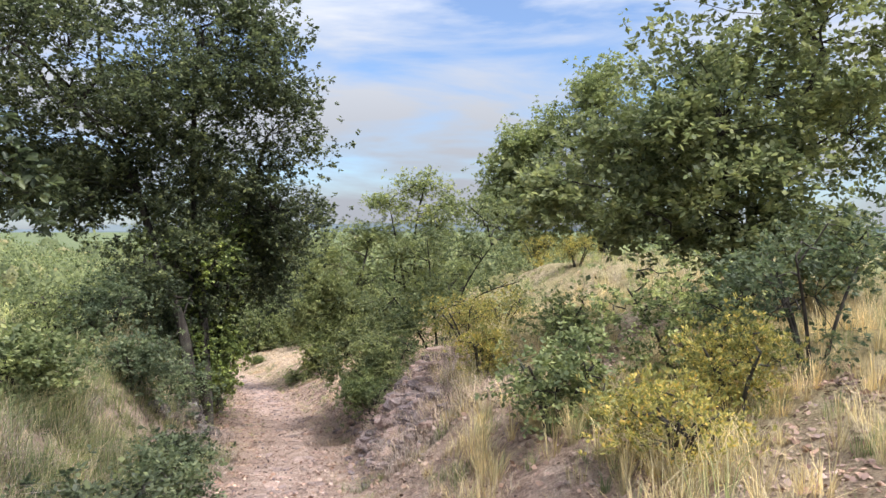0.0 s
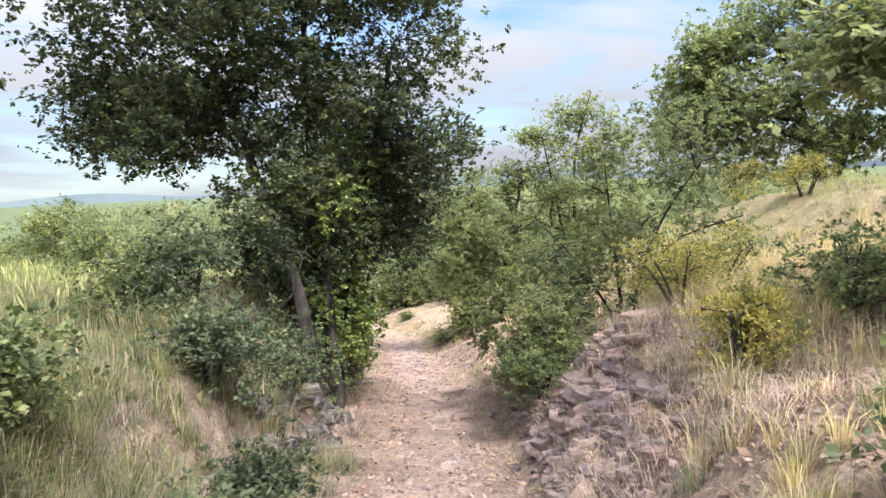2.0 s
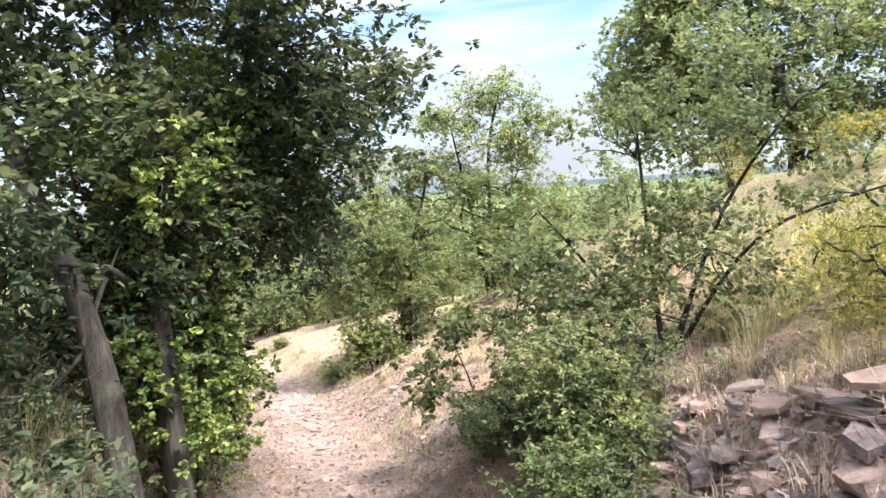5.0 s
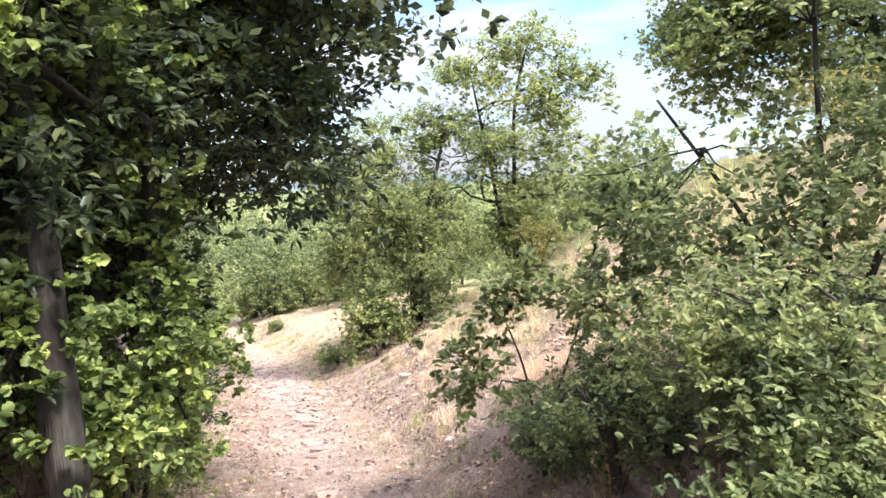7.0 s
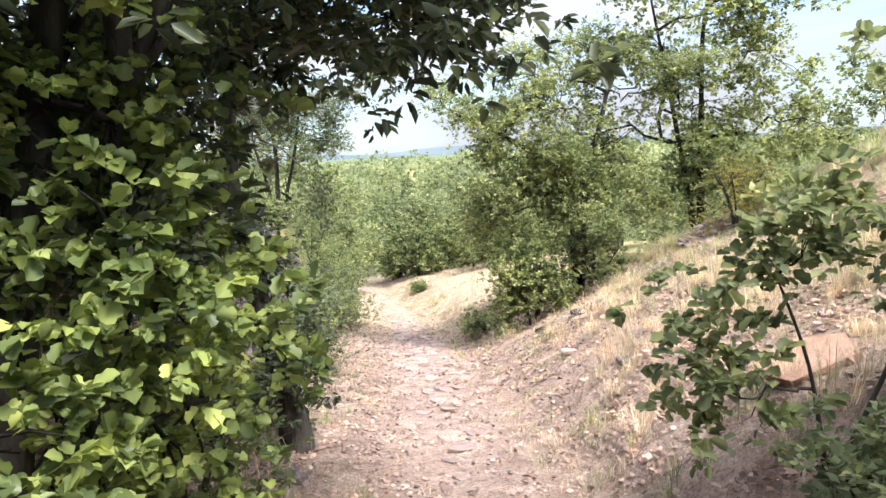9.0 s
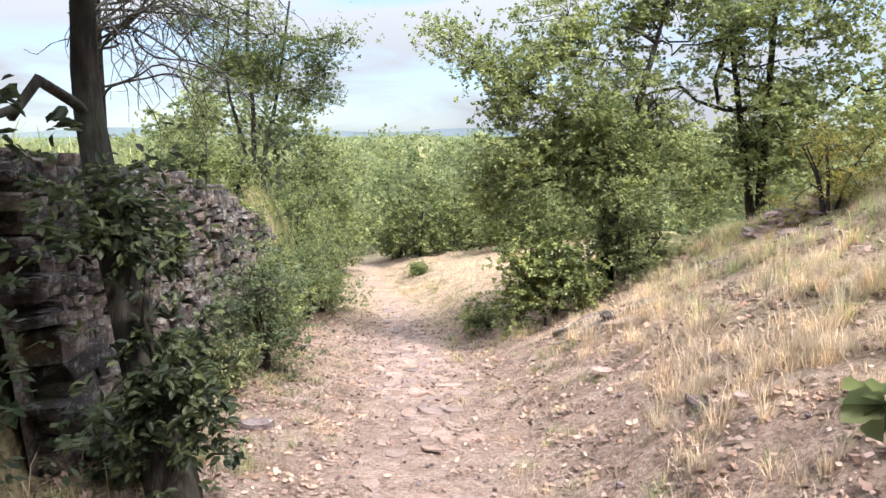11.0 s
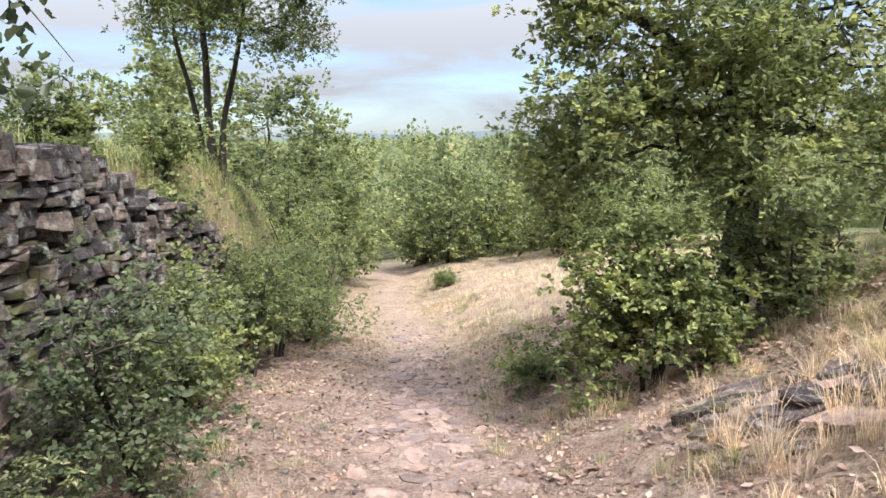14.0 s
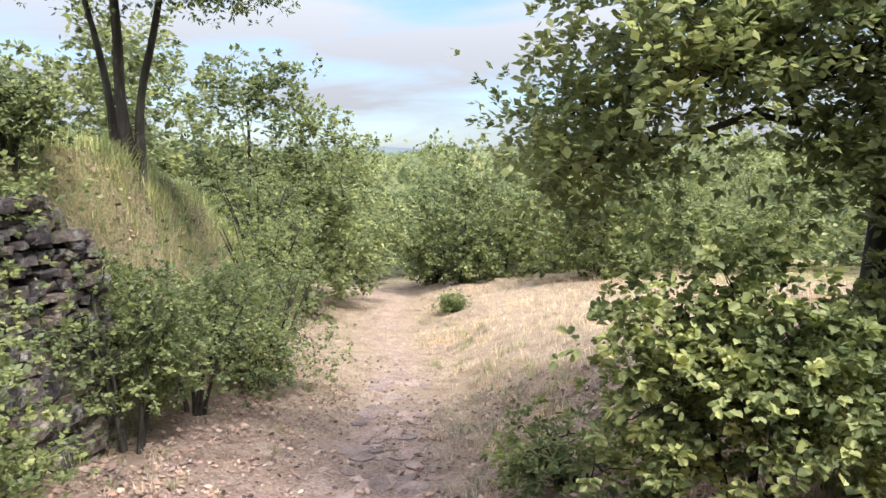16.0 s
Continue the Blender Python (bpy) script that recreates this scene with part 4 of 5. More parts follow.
for x, y, r, s, m in ((-6.95, 21.1, (0.45, 0.6, 0.62), 61, BLUISH), (-7.65, 22.6, (0.4, 0.55, 0.66), 62, SHRUB), (-8.25, 24.4, (0.45, 0.75, 0.7), 63, SHRUB), (-8.6, 25.6, (0.7, 0.9, 0.65), 64, SHRUB), (-8.9, 27.4, (0.7, 0.9, 0.7), 65, SHRUB),
                   (-9.9, 28.8, (0.8, 1.0, 0.9), 66, SHRUB), (-10.9, 30.3, (0.9, 1.0, 0.9), 68, SHRUB)):
    B("wild_rose", "arching green wild rose bush at the foot of the bank", x, y, r, m, 95, 52, 0.034, group="bushes under the terrace", seed=s, flat=True, width=0.62, spread=0.15)
B("dense_bush", "dark green bush closing the end of the trail", -11.5, 41.0, (0.9, 0.9, 0.6), SHRUB, 80, 50, 0.08, seed=58)
B("yellow_shrub", "yellowing shrub against the dry stone wall", -6.8, 19.9, (0.2, 0.3, 0.2), WEED, 40, 50, 0.03, seed=69)
for x, y, r, s in ((0.35, 10.5, (0.62, 0.6, 0.36), 71), (0.9, 11.6, (0.55, 0.5, 0.34), 72), (2.4, 18.3, (0.5, 0.5, 0.4), 73), (-0.9, 22.3, (0.5, 0.5, 0.42), 74), (0.42, 7.9, (0.27, 0.27, 0.28), 75), (1.35, 4.2, (0.4, 0.4, 0.22), 76), (2.0, 4.9, (0.4, 0.4, 0.3), 77), (3.0, 16.0, (0.5, 0.5, 0.3), 78)):
    B("yellow_broom", "yellow-green broom bush in dry grass", x, y, r, YELLOW, 90, 60, 0.026, group="broom bushes on the hillside", spread=0.1, width=0.4, seed=s, droop=-0.7, flat=True)
# low shrubs 124 to 127 are added as dark stand-ins for the bank's shade
for x, y, r, s, m in ((0.85, 5.4, (0.45, 0.45, 0.32), 81, SCRUB), (2.1, 6.2, (0.8, 0.7, 0.5), 82, SCRUB), (2.9, 5.6, (0.7, 0.7, 0.6), 83, BLUISH), (1.5, 9.2, (0.5, 0.5, 0.3), 84, SHRUB), (-4.9, 9.3, (0.5, 0.55, 0.45), 85, SCRUB), (-3.7, 9.9, (0.5, 0.5, 0.35), 86, BLUISH),
                   (-3.55, 8.2, (0.42, 0.45, 0.28), 87, BLUISH), (-4.3, 9.2, (0.5, 0.5, 0.45), 95, BLUISH), (-8.75, 23.9, (0.5, 0.5, 0.38), 96, SCRUB), (-8.6, 22.3, (0.4, 0.4, 0.3), 97, SHRUB), (-8.8, 26.8, (0.45, 0.5, 0.35), 98, SCRUB), (-11.2, 27.6, (0.5, 0.5, 0.35), 99, OAK), (-8.95, 25.1, (0.5, 0.6, 0.5), 121, OAK), (-8.75, 23.6, (0.4, 0.5, 0.42), 122, SHRUB), (-9.1, 24.2, (0.35, 0.4, 0.24), 128, SCRUB), (-9.15, 26.5, (0.5, 0.6, 0.4), 123, SCRUB), (-2.05, 3.7, (0.32, 0.4, 0.15), 124, DARK), (-2.3, 4.9, (0.35, 0.4, 0.17), 125, DARK), (-2.55, 6.2, (0.35, 0.4, 0.18), 126, BLUISH), (-2.85, 7.4, (0.32, 0.4, 0.17), 127, DARK), (-1.7, 14.35, (0.28, 0.28, 0.18), 93, BLUISH), (-5.8, 10.8, (0.5, 0.5, 0.35), 88, SCRUB), (-3.3, 5.6, (0.35, 0.4, 0.25), 89, SCRUB), (-9.0, 34.8, (0.16, 0.16, 0.14), 94, SHRUB), (-5.6, 15.4, (0.4, 0.5, 0.35), 90, BLUISH), (-5.9, 17.5, (0.22, 0.25, 0.18), 91, BLUISH), (-4.9, 14.6, (0.4, 0.5, 0.4), 92, SHRUB)):
    B("hedge_shrub", "loose green shrub among tall grass", x, y, r, m, 70, 46, 0.038, group="shrubs along the trail", seed=s, flat=True, width=0.6)
for x, y, r, s in ((-15.5, 22.5, (1.1, 1.0, 0.8), 111), (-18.5, 24.5, (1.4, 1.2, 1.0), 112), (-26, 26, (1.8, 1.5, 1.3), 113), (-30, 33, (2.0, 1.8, 1.5), 114), (-19, 26, (1.8, 1.6, 1.2), 104), (-21, 22, (1.6, 1.5, 1.1), 105), (-24, 30, (2, 2, 1.3), 108)):
    B("field_bush", "rounded green bush standing in the grassy field", x, y, r, SHRUB, 70, 40, 0.1, group="bushes in the field", spread=0.2, seed=s, flat=True)


# ---- woods in the distance ----
def woods(name, label, spots, mat, leaf, seed, many):
    rng = np.random.default_rng(seed)
    pos, ax, sz, cv, cq = [], [], [], [], []
    for x, y, r, h in spots:
        b = np.array(spot(x, y))
        n = int(many * r)
        d = unit(rng.normal(size=(n, 3)))
        d[:, 2] = np.abs(d[:, 2])
        def lumpy(v):
            return 0.84 + 0.14 * np.sin(v[:, :1] * 5 + x) * np.sin(v[:, 1:2] * 5 + y) + 0.06 * np.sin(v[:, 2:] * 9 + x + y)
        lump = lumpy(d)
        a, e = np.meshgrid(np.arange(10) * math.tau / 10, np.array([-0.1, 0.35, 0.75, 1.1, 1.4, 1.56]))
        c = np.stack([np.cos(a) * np.cos(e), np.sin(a) * np.cos(e), np.sin(e)], -1).reshape(-1, 3)
        k0 = len(cv) * 60
        cv.append(b + c * lumpy(c) * np.array([r, r, h]) * 0.84)
        cq += [(k0 + i * 10 + j, k0 + i * 10 + (j + 1) % 10, k0 + i * 10 + 10 + (j + 1) % 10, k0 + i * 10 + 10 + j) for i in range(5) for j in range(10)]
        p = b + d * lump * np.array([r, r, h]) * rng.uniform(0.9, 1.0, (n, 1))
        pos.append(p)
        ax.append(unit(d + rng.normal(size=(n, 3)) * 0.8))
        sz.append(rng.uniform(0.7, 1.4, n) * leaf)
    tagged(new(name, leaf_mesh(name, np.concatenate(pos), np.concatenate(ax), np.concatenate(sz), mat, 0.8, True)), label, "woods", kind="stuff")
    tagged(new(name + "_depth", quick_mesh(name, np.concatenate(cv), np.array(cq), mat, True)), "dark leafy inside of the " + name.replace("_", " "), "woods", kind="stuff")


rw = np.random.default_rng(21)
woods("far_woods", "dense green oak woods filling the valley", [(rw.uniform(-70, 25), yy, rw.uniform(2.2, 3.6), rw.uniform(4.6, 7.6)) for yy in rw.uniform(60, 110, 190)], FAR, 0.29, 22, 110)
woods("valley_woods", "rounded green trees below the grassy field", [(rw.uniform(-52, -27), yy, rw.uniform(1.6, 2.6), rw.uniform(2.2, 3.8)) for yy in rw.uniform(34, 52, 34)], FAR, 0.13, 24, 420)
woods("distant_woods", "distant wooded slopes down to the plain", [(rw.uniform(-0.8, 0.35) * yy, yy, rw.uniform(5, 9), rw.uniform(5.5, 8.5)) for yy in rw.uniform(95, 240, 170)], FAR, 0.45, 23, 45)


# ---- grass ----
def band(x0, x1, y0, y1, lo, hi, fade=0.5):
    """Where lo < distance from the trail's middle < hi, thin on the tumbled wall."""
    def dense(x, y):
        u = x - trail_x(y)
        rubble = (u > 1.0) & (u < np.where(y < 9, 1.9, 2.4)) & (y > 7.2) & (y < 13)
        return np.where(rubble, 0.12, 1.0) * np.clip((u - lo) / fade, 0, 1) * np.clip((hi - u) / fade, 0, 1)
    return (x0, x1, y0, y1), dense


blades("dry_grass", "tall straw-coloured dry grass on the terrace", band(-1.5, 7, 0.5, 14, 1.1, 7), 52000, 0.36, GOLD, 0.9, 0.0016, 1, 0.9, 48)
blades("terrace_grass", "green and yellow grass between the broom bushes", band(-1.5, 8, 0.5, 15, 1.5, 9), 18000, 0.3, GREEN, 0.8, 0.0018, 2, 0.7, 40)
blades("hill_grass", "short dry grass covering the hillside", band(-4, 9, 13, 30, 1.6, 11), 21000, 0.22, STRAW, 1.0, 0.0018, 3, 0.8, 34)
blades("slope_grass", "tufts of pale yellow-green grass on the dry slope", band(-5, 4, 16, 27, 2.4, 6.5, 1.6), 17000, 0.24, FIELD, 1.3, 0.0013, 20, 0.8, 36)
blades("slope_straw", "tufts of bleached straw on the dry slope", band(-5, 4, 14.5, 27, 1.2, 5.5, 1.2), 20000, 0.17, STRAW, 1.2, 0.0014, 25, 0.8, 26)
blades("slope_fuzz", "soft grey-straw tufts over the leaf-strewn slope", band(-5, 1, 14.5, 24.5, 1.3, 5.5, 0.8), 25000, 0.26, STRAW, 1.0, 0.0011, 27, 0.9, 60)
blades("hill_green_grass", "pale green grass high on the slope", band(-3, 10, 13, 28, 3.2, 12), 17000, 0.26, FIELD, 1.0, 0.0022, 4, 0.5, 28)
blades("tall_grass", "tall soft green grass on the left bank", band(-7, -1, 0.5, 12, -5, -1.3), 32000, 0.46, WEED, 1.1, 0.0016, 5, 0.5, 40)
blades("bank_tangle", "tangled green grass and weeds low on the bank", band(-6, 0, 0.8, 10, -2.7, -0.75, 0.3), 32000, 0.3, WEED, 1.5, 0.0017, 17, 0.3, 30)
blades("bank_stems", "dead brown stems low on the bank", band(-6, 0, 0.8, 13, -2.4, -0.7, 0.3), 9000, 0.26, TWIG, 1.8, 0.002, 18, 0.8, 20)
blades("bank_straw", "dry bent straw among green grass", band(-8, -1, 0.5, 17, -6, -1.2), 9000, 0.42, STRAW, 1.2, 0.0015, 6, 0.6)
blades("field_grass", "open field of green summer grass", band(-30, -5, 0, 40, -26, -3.2), 14000, 0.5, FIELD, 0.6, 0.012, 7, 0.3)
blades("terrace_edge_grass", "yellow-green grass along the terrace edge", band(-15, -7, 17.5, 34, -8, -2.3), 24000, 0.32, FIELD, 1.0, 0.003, 8, 0.4)
blades("bank_grass", "yellow-green grass hanging over the bank", band(-12, -6, 22.3, 33, -3.6, -2.0), 23000, 0.22, GREEN, 1.3, 0.0022, 14, 0.4)
blades("clearing_grass", "pale straw grass in a sunny clearing", band(-11, 0, 24, 38, 0.5, 7), 27000, 0.16, STRAW, 1.2, 0.0021, 9, 0.4, 9)
blades("trail_straw", "short trodden straw over the end of the trail", band(-13, -4, 25.5, 38, -1.5, 1.6), 14000, 0.07, STRAW, 1.4, 0.0016, 26, 0.7, 8)
blades("edge_weeds", "short dry weeds along the trail edges", band(-13, 1, 1, 36, 0.32, 1.9), 22000, 0.12, STRAW, 1.2, 0.0014, 10, 0.7, 22)
blades("edge_weeds_green", "short green weeds along the trail edges", band(-13, 1, 1, 36, 0.5, 2.2), 9000, 0.15, GREEN, 1.0, 0.0016, 11, 0.9, 30)
blades("verge_weeds", "short dry weeds on the shaded verge", band(-13, 1, 1, 36, -2.0, -0.32), 11000, 0.11, STRAW, 1.2, 0.0015, 12, 0.8, 20)
blades("verge_weeds_green", "short green weeds on the shaded verge", band(-13, 1, 1, 36, -2.2, -0.5), 4000, 0.12, GREEN, 1.1, 0.0014, 13, 0.9, 30)


def litter(name, label, count, y0, y1, lo, hi, seed):
    rng = np.random.default_rng(seed)
    y = rng.uniform(y0, y1, count)
    u = rng.uniform(lo, hi, count)
    keep = ((u > -0.8) | (y > 9.5)) & (rng.uniform(0, 1, count) < np.clip(0.08 + np.abs(u) * 0.75, 0, 1) * np.clip(0.55 + 0.6 * bumps(u * 2, y * 2, 0.6), 0.08, 1))
    y, u = y[keep], u[keep]
    x = trail_x(y) + u
    p = np.stack([x * K, y * K, 1.5 + (height(x, y) - 1.5) * K + 0.012], 1)
    a = rng.normal(size=(len(x), 3))
    a[:, 2] *= 0.25
    tagged(new(name, leaf_mesh(name, p, unit(a), rng.uniform(0.025, 0.07, len(x)) * rng.uniform(0.7, 1.1, len(x)), LITTER, 0.62, True)), label, "dead leaves", kind="stuff")


litter("leaf_litter", "brown dead oak leaves scattered beside the trail", 125000, 3, 28, -2.8, 4.6, 31)
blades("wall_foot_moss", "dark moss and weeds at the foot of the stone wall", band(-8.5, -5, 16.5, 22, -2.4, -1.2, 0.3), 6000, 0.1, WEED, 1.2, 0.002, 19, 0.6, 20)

# ---- stones ----
def stone_mesh(seed, mat, flat=0.35):
    """A broken slab about one unit long."""
    rng = np.random.default_rng(seed)
    bm = bmesh.new()
    n = rng.integers(5, 8)
    for k in range(n):
        g = math.tau * (k + rng.uniform(-0.3, 0.3)) / n
        rx, ry = 0.52 * rng.uniform(0.7, 1.1), 0.36 * rng.uniform(0.7, 1.15)
        for s in (-1, 1):
            q = rng.uniform(0.74, 1.0)
            bm.verts.new((math.cos(g) * rx * q, math.sin(g) * ry * q, s * flat * 0.5 * rng.uniform(0.7, 1.0)))
    bmesh.ops.convex_hull(bm, input=bm.verts)
    bmesh.ops.delete(bm, geom=[v for v in bm.verts if not v.link_faces], context="VERTS")
    me = bpy.data.meshes.new("stone")
    bm.to_mesh(me)
    bm.free()
    me.materials.append(mat)
    return me


def block_mesh(seed, mat):
    """A roughly squared wall stone, one unit each way, with broken corners."""
    rng = np.random.default_rng(seed)
    bm = bmesh.new()
    for x in (-0.5, -0.15, 0.2, 0.5):
        for y in (-0.5, 0.5):
            for z in (-0.5, 0.5):
                end = 0.8 if abs(x) == 0.5 else 1.0
                bm.verts.new((x + rng.normal() * 0.05, y * end * rng.uniform(0.78, 1.05), z * rng.uniform(0.55 if abs(x) == 0.5 else 0.8, 1.1)))
    bmesh.ops.convex_hull(bm, input=bm.verts)
    bmesh.ops.delete(bm, geom=[v for v in bm.verts if not v.link_faces], context="VERTS")
    me = bpy.data.meshes.new("stone")
    bm.to_mesh(me)
    bm.free()
    me.materials.append(mat)
    return me


BLOCK = [block_mesh(260 + i, WALL_STONE) for i in range(14)]
GREY = [stone_mesh(200 + i, WALL_STONE, 0.42) for i in range(10)]
ROSY = [stone_mesh(220 + i, ROSE_STONE, 0.3) for i in range(10)]
FLAT = [stone_mesh(240 + i, PLATE_STONE, 0.16) for i in range(10)]


def stone(me, at, size, turn, parent, tilt=(0, 0), name="stone"):
    ob = new(name, me)
    ob.matrix_world = Matrix.Translation(at) @ Euler((tilt[0], tilt[1], turn)).to_matrix().to_4x4() @ Matrix.Diagonal((*size, 1))
    ob.parent = parent
    return ob


rs = random.Random(9)
# the retaining wall: courses of flat stones on an earth core
wall = tagged(new("retaining_wall"), "tall dry stone retaining wall of dark mossy schist", "stone wall")
W0, W1 = Vector((-6.35 * K, 17.2 * K)), Vector((-8.6 * K, 24.6 * K))
run = W1 - W0
turn = math.atan2(run.y, run.x)
out = Vector((run.y, -run.x)).normalized()
def wall_base(f):
    p = W0 + run * f
    return float(1.5 + (height(np.array([p.x / K + 0.35]), np.array([p.y / K]))[0] - 1.5) * K)
def wall_top(f):
    return 1.5 + (np.interp(f, [0, 0.25, 0.6, 0.9, 1.0], [-0.8, -0.95, -1.3, -1.9, -2.4]) - 1.5) * K
cv, cf = [], []
for i in range(13):
    f = i / 12
    p = W0 + run * f
    for d, z in ((-0.12, wall_base(f) - 0.3), (-0.3, wall_top(f) - 0.1), (-0.9, wall_top(f) - 0.1), (-0.9, wall_base(f) - 0.3)):
        cv.append(Vector((p.x + out.x * d, p.y + out.y * d, z)))
for i in range(12):
    for k in range(4):
        cf.append((i * 4 + k, i * 4 + (k + 1) % 4, i * 4 + 4 + (k + 1) % 4, i * 4 + 4 + k))
part("core", mesh_of("core", cv, cf, WALL_STONE), wall)
lift = 0.0
rest = []
while lift < 2.1:
    tall = rs.uniform(0.035, 0.085) if lift > 0.7 else rs.uniform(0.07, 0.14)
    d = rs.uniform(0, 0.2)
    while d < run.length:
        long = rs.choice((0.07, 0.11, 0.15, 0.2, 0.3)) * rs.uniform(0.75, 1.25) * (1 if lift > 0.7 else 1.5)
        f = min((d + long / 2) / run.length, 1)
        z = wall_base(f) - 0.05 + lift + tall / 2 + rs.uniform(-0.012, 0.012) + 0.05 * math.sin(d * 1.7 + lift * 2) + 0.03 * math.sin(d * 4.1 + lift * 5)
        if z < wall_top(f) + 0.05 * math.sin(d * 3.1) - 0.03:
            p = W0 + run * f
            inward = -0.06 - 0.09 * lift + rs.uniform(-0.05, 0.02) + 0.04 * math.sin(d * 2.3 + lift * 3)
            me, size, lean = rs.choice(BLOCK), (long * 1.04, 0.3, tall * rs.uniform(0.7, 1.5)), (rs.gauss(0, 0.06), rs.gauss(0, 0.05))
            at, round_z = (p.x + out.x * inward, p.y + out.y * inward, z), turn + rs.gauss(0, 0.1) + rs.choice((0, math.pi))
            if f < 0.3 and lift > 0.12:
                stone(me, at, size, round_z, wall, lean)
            else:
                rest.append((me, Matrix.Translation(at) @ Euler((*lean, round_z)).to_matrix().to_4x4() @ Matrix.Diagonal((*size, 1))))
        d += long
    lift += tall

rv, rf = [], []
for me, m in rest:
    rf += [[q + len(rv) for q in face.vertices] for face in me.polygons]
    rv += [m @ v.co for v in me.vertices]
tagged(part("stonework", mesh_of("stonework", rv, rf, WALL_STONE), wall), kind="stuff")

# the tumbled wall under the terrace
heap = tagged(new("tumbled_wall"), "collapsed dry stone wall of rosy weathered schist slabs", "stone wall")
for i in range(300):
    y = rs.uniform(7.3, 13.2)
    u = min(max(rs.gauss(1.55, 0.3), 1.05), 1.8 if y < 9 else 2.3)
    x = float(trail_x(np.array([y]))[0]) + u
    s = rs.choice((0.1, 0.14, 0.18, 0.23, 0.3) if y < 9.3 else (0.13, 0.17, 0.22, 0.28, 0.4)) * rs.uniform(0.8, 1.2)
    stone(rs.choice(ROSY), spot(x, y, rs.uniform(-0.02, 0.08)), (s, s * rs.uniform(0.8, 1.1), s * rs.uniform(0.35, 0.75)), rs.uniform(0, 6.3), heap, (rs.gauss(0, 0.15), rs.gauss(-0.1, 0.18)))
for x, y, up, s, g in ((-0.35, 9.3, 0.1, 0.75, 0.2), (-0.15, 9.7, 0.2, 0.85, 0.5), (-0.5, 9.9, 0.06, 0.7, 0.1), (-0.05, 10.3, 0.2, 0.8, 0.3), (-0.55, 10.4, 0.02, 0.6, 0.6), (-0.3, 10.9, 0.12, 0.65, 0.4),
                       (-0.75, 9.5, 0.0, 0.5, 0.9), (-0.2, 11.5, 0.12, 0.55, 0.2), (-0.5, 8.6, 0.02, 0.5, 0.3), (-0.15, 8.8, 0.12, 0.6, 0.7), (-0.4, 8.0, 0.0, 0.4, 0.5)):
    stone(rs.choice(FLAT), spot(x, y, up * 0.7), (s * 0.5, s * 0.42, s * 0.3), g, heap, (rs.gauss(0, 0.07), rs.gauss(-0.08, 0.08)), "slab")


def rubble(name, label, count, pick, lo, hi, seed):
    """Many small stone chips in one mesh."""
    rng = np.random.default_rng(seed)
    base = []
    for k in range(6):
        me = stone_mesh(400 + seed + k, ROSE_STONE, 0.4)
        base.append((np.array([v.co for v in me.vertices]), [list(p.vertices) for p in me.polygons]))
    vs, fs, n = [], [], 0
    for i in range(count):
        x, y = pick(rng)
        v, f = base[i % 6]
        size = rng.uniform(lo, hi)
        m = np.array(Euler((rng.normal() * 0.3, rng.normal() * 0.3, rng.uniform(0, 6.3))).to_matrix())
        vs.append((v * size) @ m.T + np.array(spot(x, y, 0.012)))
        fs += [[q + n for q in face] for face in f]
        n += len(v)
    return mesh_of(name, np.concatenate(vs).tolist(), fs, ROSE_STONE)


def on_heap(rng):
    y = rng.uniform(7.0, 13.4)
    return float(trail_x(np.array([y]))[0]) + min(max(rng.normal(1.5, 0.35), 0.8), 1.9 if y < 9 else 2.5), y


def on_trail(rng):
    y = rng.uniform(3.5, 30)
    return float(trail_x(np.array([y]))[0]) + rng.normal(0, 0.5), y


def on_slope(rng):
    y = rng.uniform(14.5, 25)
    return float(trail_x(np.array([y]))[0]) + rng.uniform(0.8, 4.0), y


tagged(new("stone_chips", rubble("stone_chips", "", 700, on_heap, 0.05, 0.13, 1)), "small broken stones spilled from the wall", "stones", kind="stuff")
tagged(new("gravel", rubble("gravel", "", 700, on_trail, 0.015, 0.055, 2)), "small stones and gravel on the trail", "gravel", kind="stuff")
tagged(new("slope_stones", rubble("slope_stones", "", 170, on_slope, 0.03, 0.08, 3)), "small stones lying on the dry slope", "stones", kind="stuff")

heap_area = ((-2.0, 1.2, 6.8, 13.4), lambda x, y: ((x - trail_x(y) > 1.1) & (x - trail_x(y) < 2.7)) * 1.0)
blades("dead_stems", "tangled dead grey stems over the fallen stones", heap_area, 15000, 0.26, TWIG, 1.9, 0.0018, 15, 0.8)
blades("heap_straw", "thin straw growing between fallen stones", heap_area, 1500, 0.3, STRAW, 0.6, 0.003, 16, 0.9)

low = tagged(new("low_wall"), "remains of a low dry stone wall in the left bank", "stone wall")
for i in range(70):
    y = rs.uniform(8.6, 12.0)
    x = float(trail_x(np.array([y]))[0]) - rs.uniform(1.25, 1.7)
    s = rs.uniform(0.2, 0.42)
    stone(rs.choice(GREY), spot(x, y, rs.uniform(-0.05, 0.06)), (s, s, s * 0.8), rs.uniform(0, 6.3), low, (rs.gauss(0, 0.2), rs.gauss(0.1, 0.2)))
rock = tagged(new("rock_outcrop"), "layered dark schist outcrop in dry grass", "rock")
for i in range(60):
    x, y = -3.1 + rs.gauss(0, 0.38), 22.2 + rs.gauss(0, 0.3)
    s = rs.choice((0.2, 0.28, 0.4, 0.6))
    stone(rs.choice(GREY if i % 2 else ROSY), spot(x, y, rs.uniform(-0.02, 0.05)), (s, s * 0.7, s * 0.26), rs.uniform(-0.5, 0.5), rock, (rs.gauss(0, 0.1), rs.gauss(-0.3, 0.1)))
stack = tagged(new("stone_pile"), "pile of flat stones on the hillside", "stones")
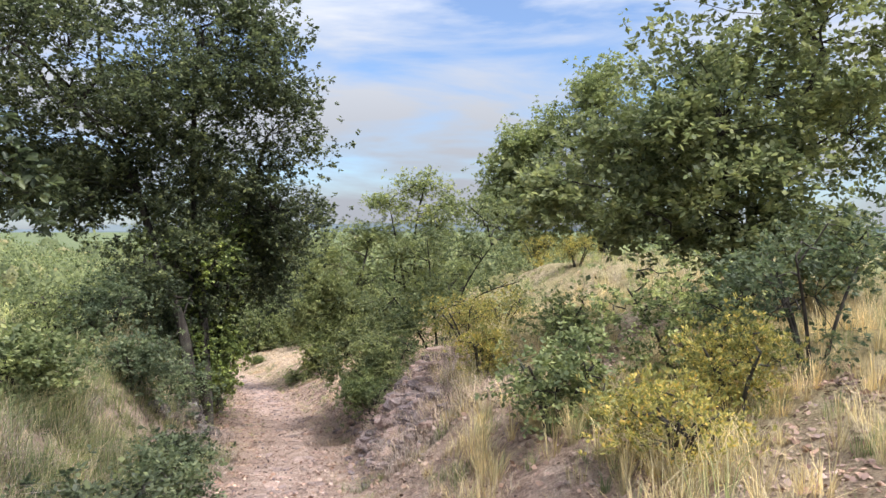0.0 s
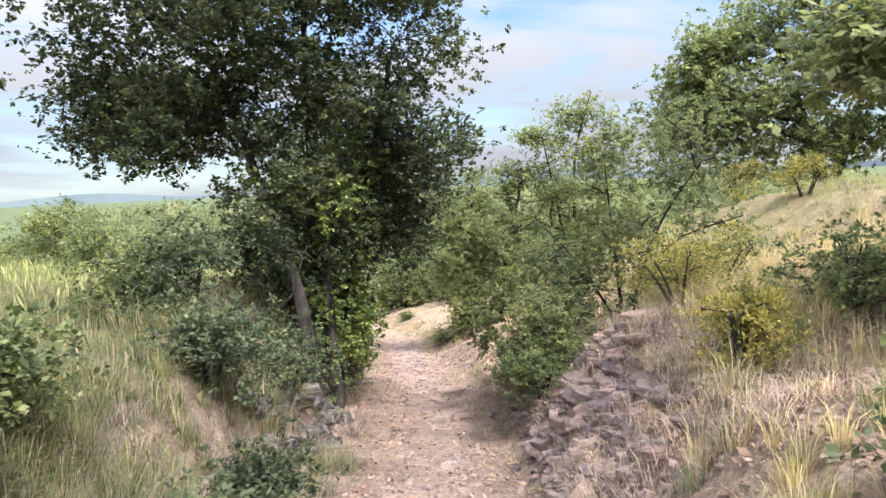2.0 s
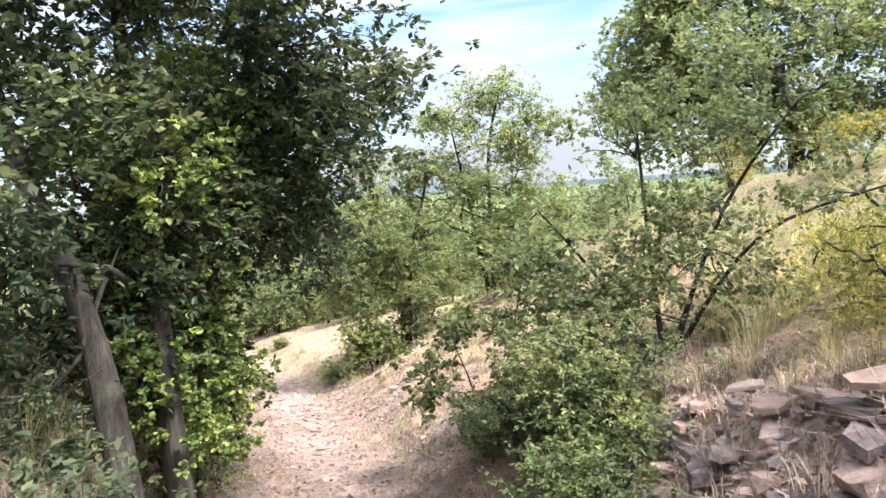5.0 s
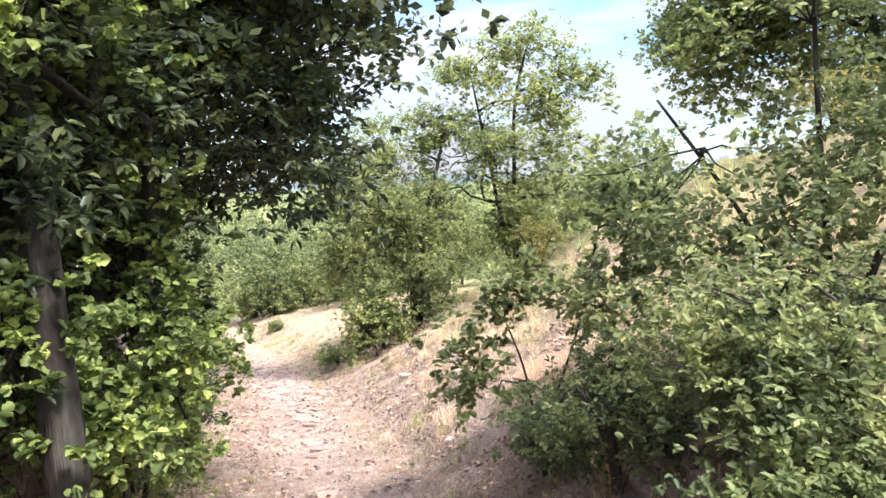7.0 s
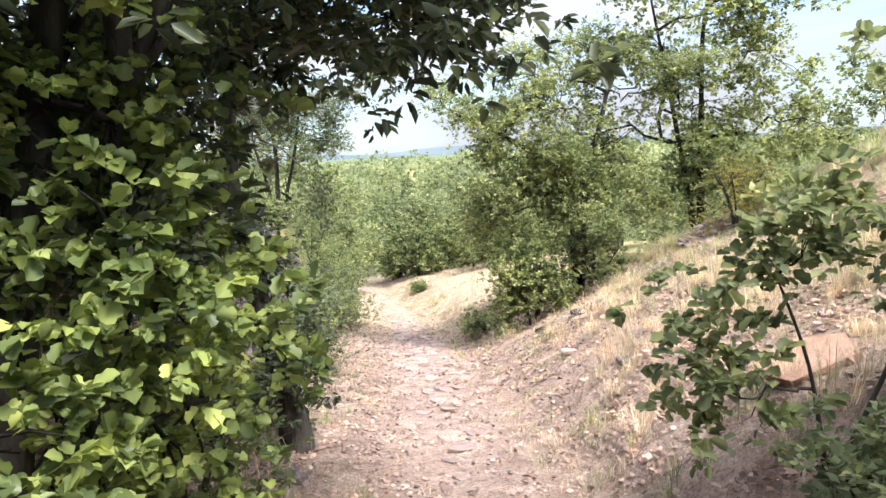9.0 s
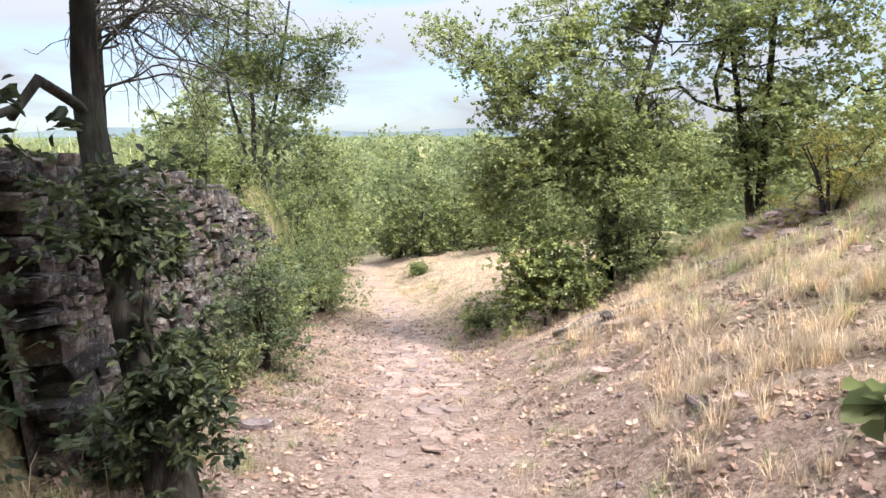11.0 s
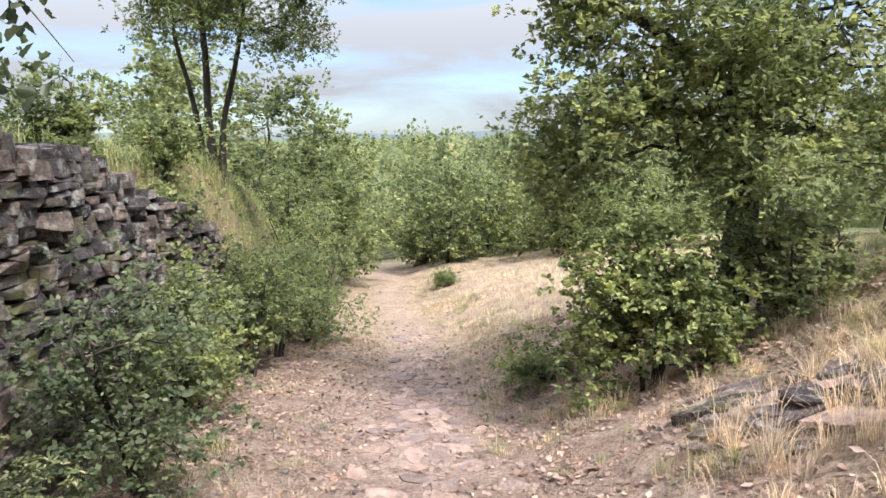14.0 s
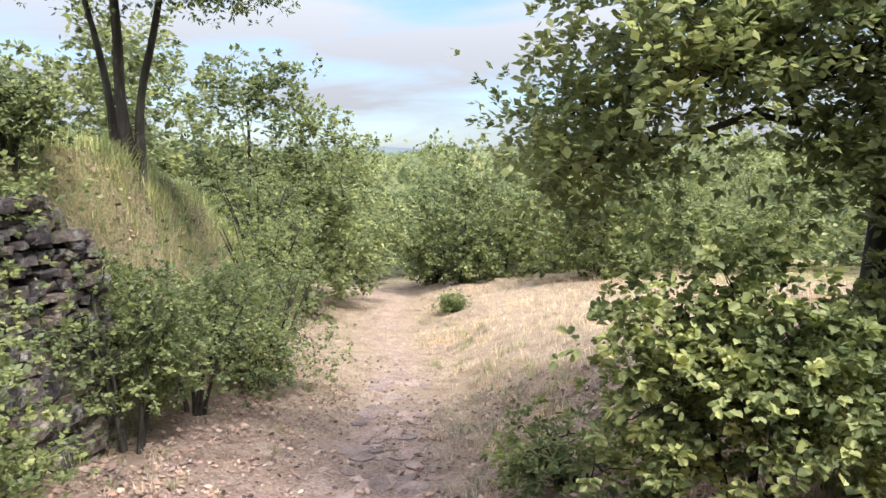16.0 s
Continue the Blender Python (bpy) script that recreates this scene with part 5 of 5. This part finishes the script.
for i in range(64):
    x, y = -1.2 + rs.gauss(0, 0.36), 22.7 + rs.gauss(0, 0.36)
    s = rs.uniform(0.16, 0.4)
    stone(rs.choice(FLAT), spot(x, y, rs.uniform(0, 0.26) * math.exp(-((x + 1.2) ** 2 + (y - 22.7) ** 2) / 0.2)), (s, s * 0.8, s * 0.7), rs.uniform(0, 6.3), stack, (rs.gauss(0, 0.15), rs.gauss(-0.15, 0.15)))
big = tagged(new("stone_slab"), "large flat orange-pink stone slab lying on the bank", "rock")
stone(stone_mesh(300, SLAB_STONE, 0.16), spot(-1.55, 16.25, 0.03), (0.75, 0.7, 0.6), 0.3, big, (0.05, -0.42), "slab")
for x, y, s, m in ((-5.95, 18.85, 0.34, ROSY), (-5.0, 16.05, 0.3, ROSY), (-4.45, 18.85, 0.2, FLAT), (-2.6, 18.4, 0.25, ROSY), (-2.4, 18.1, 0.2, ROSY), (-3.2, 20.2, 0.24, ROSY), (-2.4, 19.3, 0.3, ROSY)):
    b = tagged(new("loose_stone", rs.choice(m)), "loose pinkish stone lying on dry leaves", "stone", "loose stones by the trail")
    b.matrix_world = Matrix.Translation(spot(x, y, 0.03)) @ Euler((0.1, 0.1, rs.uniform(0, 6))).to_matrix().to_4x4() @ Matrix.Diagonal((s, s * 0.8, s * 0.55, 1))
trail = tagged(new("trail_stones"), "worn flat stones set in the dirt trail", "stones")
for i in range(300):
    y = rs.uniform(4.5, 27) if i % 3 else rs.uniform(19, 27)
    u = min(max(rs.gauss(0.12 * math.sin(y * 1.3), 0.26), -0.8), 0.8)
    x = float(trail_x(np.array([y]))[0]) + u
    s = rs.choice((0.06, 0.09, 0.13, 0.18, 0.26)) * rs.uniform(0.8, 1.2)
    stone(rs.choice(FLAT), spot(x, y, 0.004), (s, s, s * 0.8), rs.uniform(0, 6.3), trail, (rs.gauss(0, 0.08), rs.gauss(0, 0.08)))
ledges = tagged(new("bedrock"), "worn pale pink bedrock plates showing through the trail", "rock")
for i in range(70):
    y = rs.uniform(20.5, 28.5)
    x = float(trail_x(np.array([y]))[0]) + rs.gauss(0.12, 0.2) + 0.15 * math.sin(y * 0.9)
    s = rs.uniform(0.22, 0.5)
    stone(rs.choice(FLAT), spot(x, y, -0.012 + rs.uniform(0, 0.012)), (s * 0.7, s, s * 0.3), rs.uniform(-0.5, 0.5), ledges, (rs.gauss(0.02, 0.05), rs.gauss(0, 0.05)), "plate")
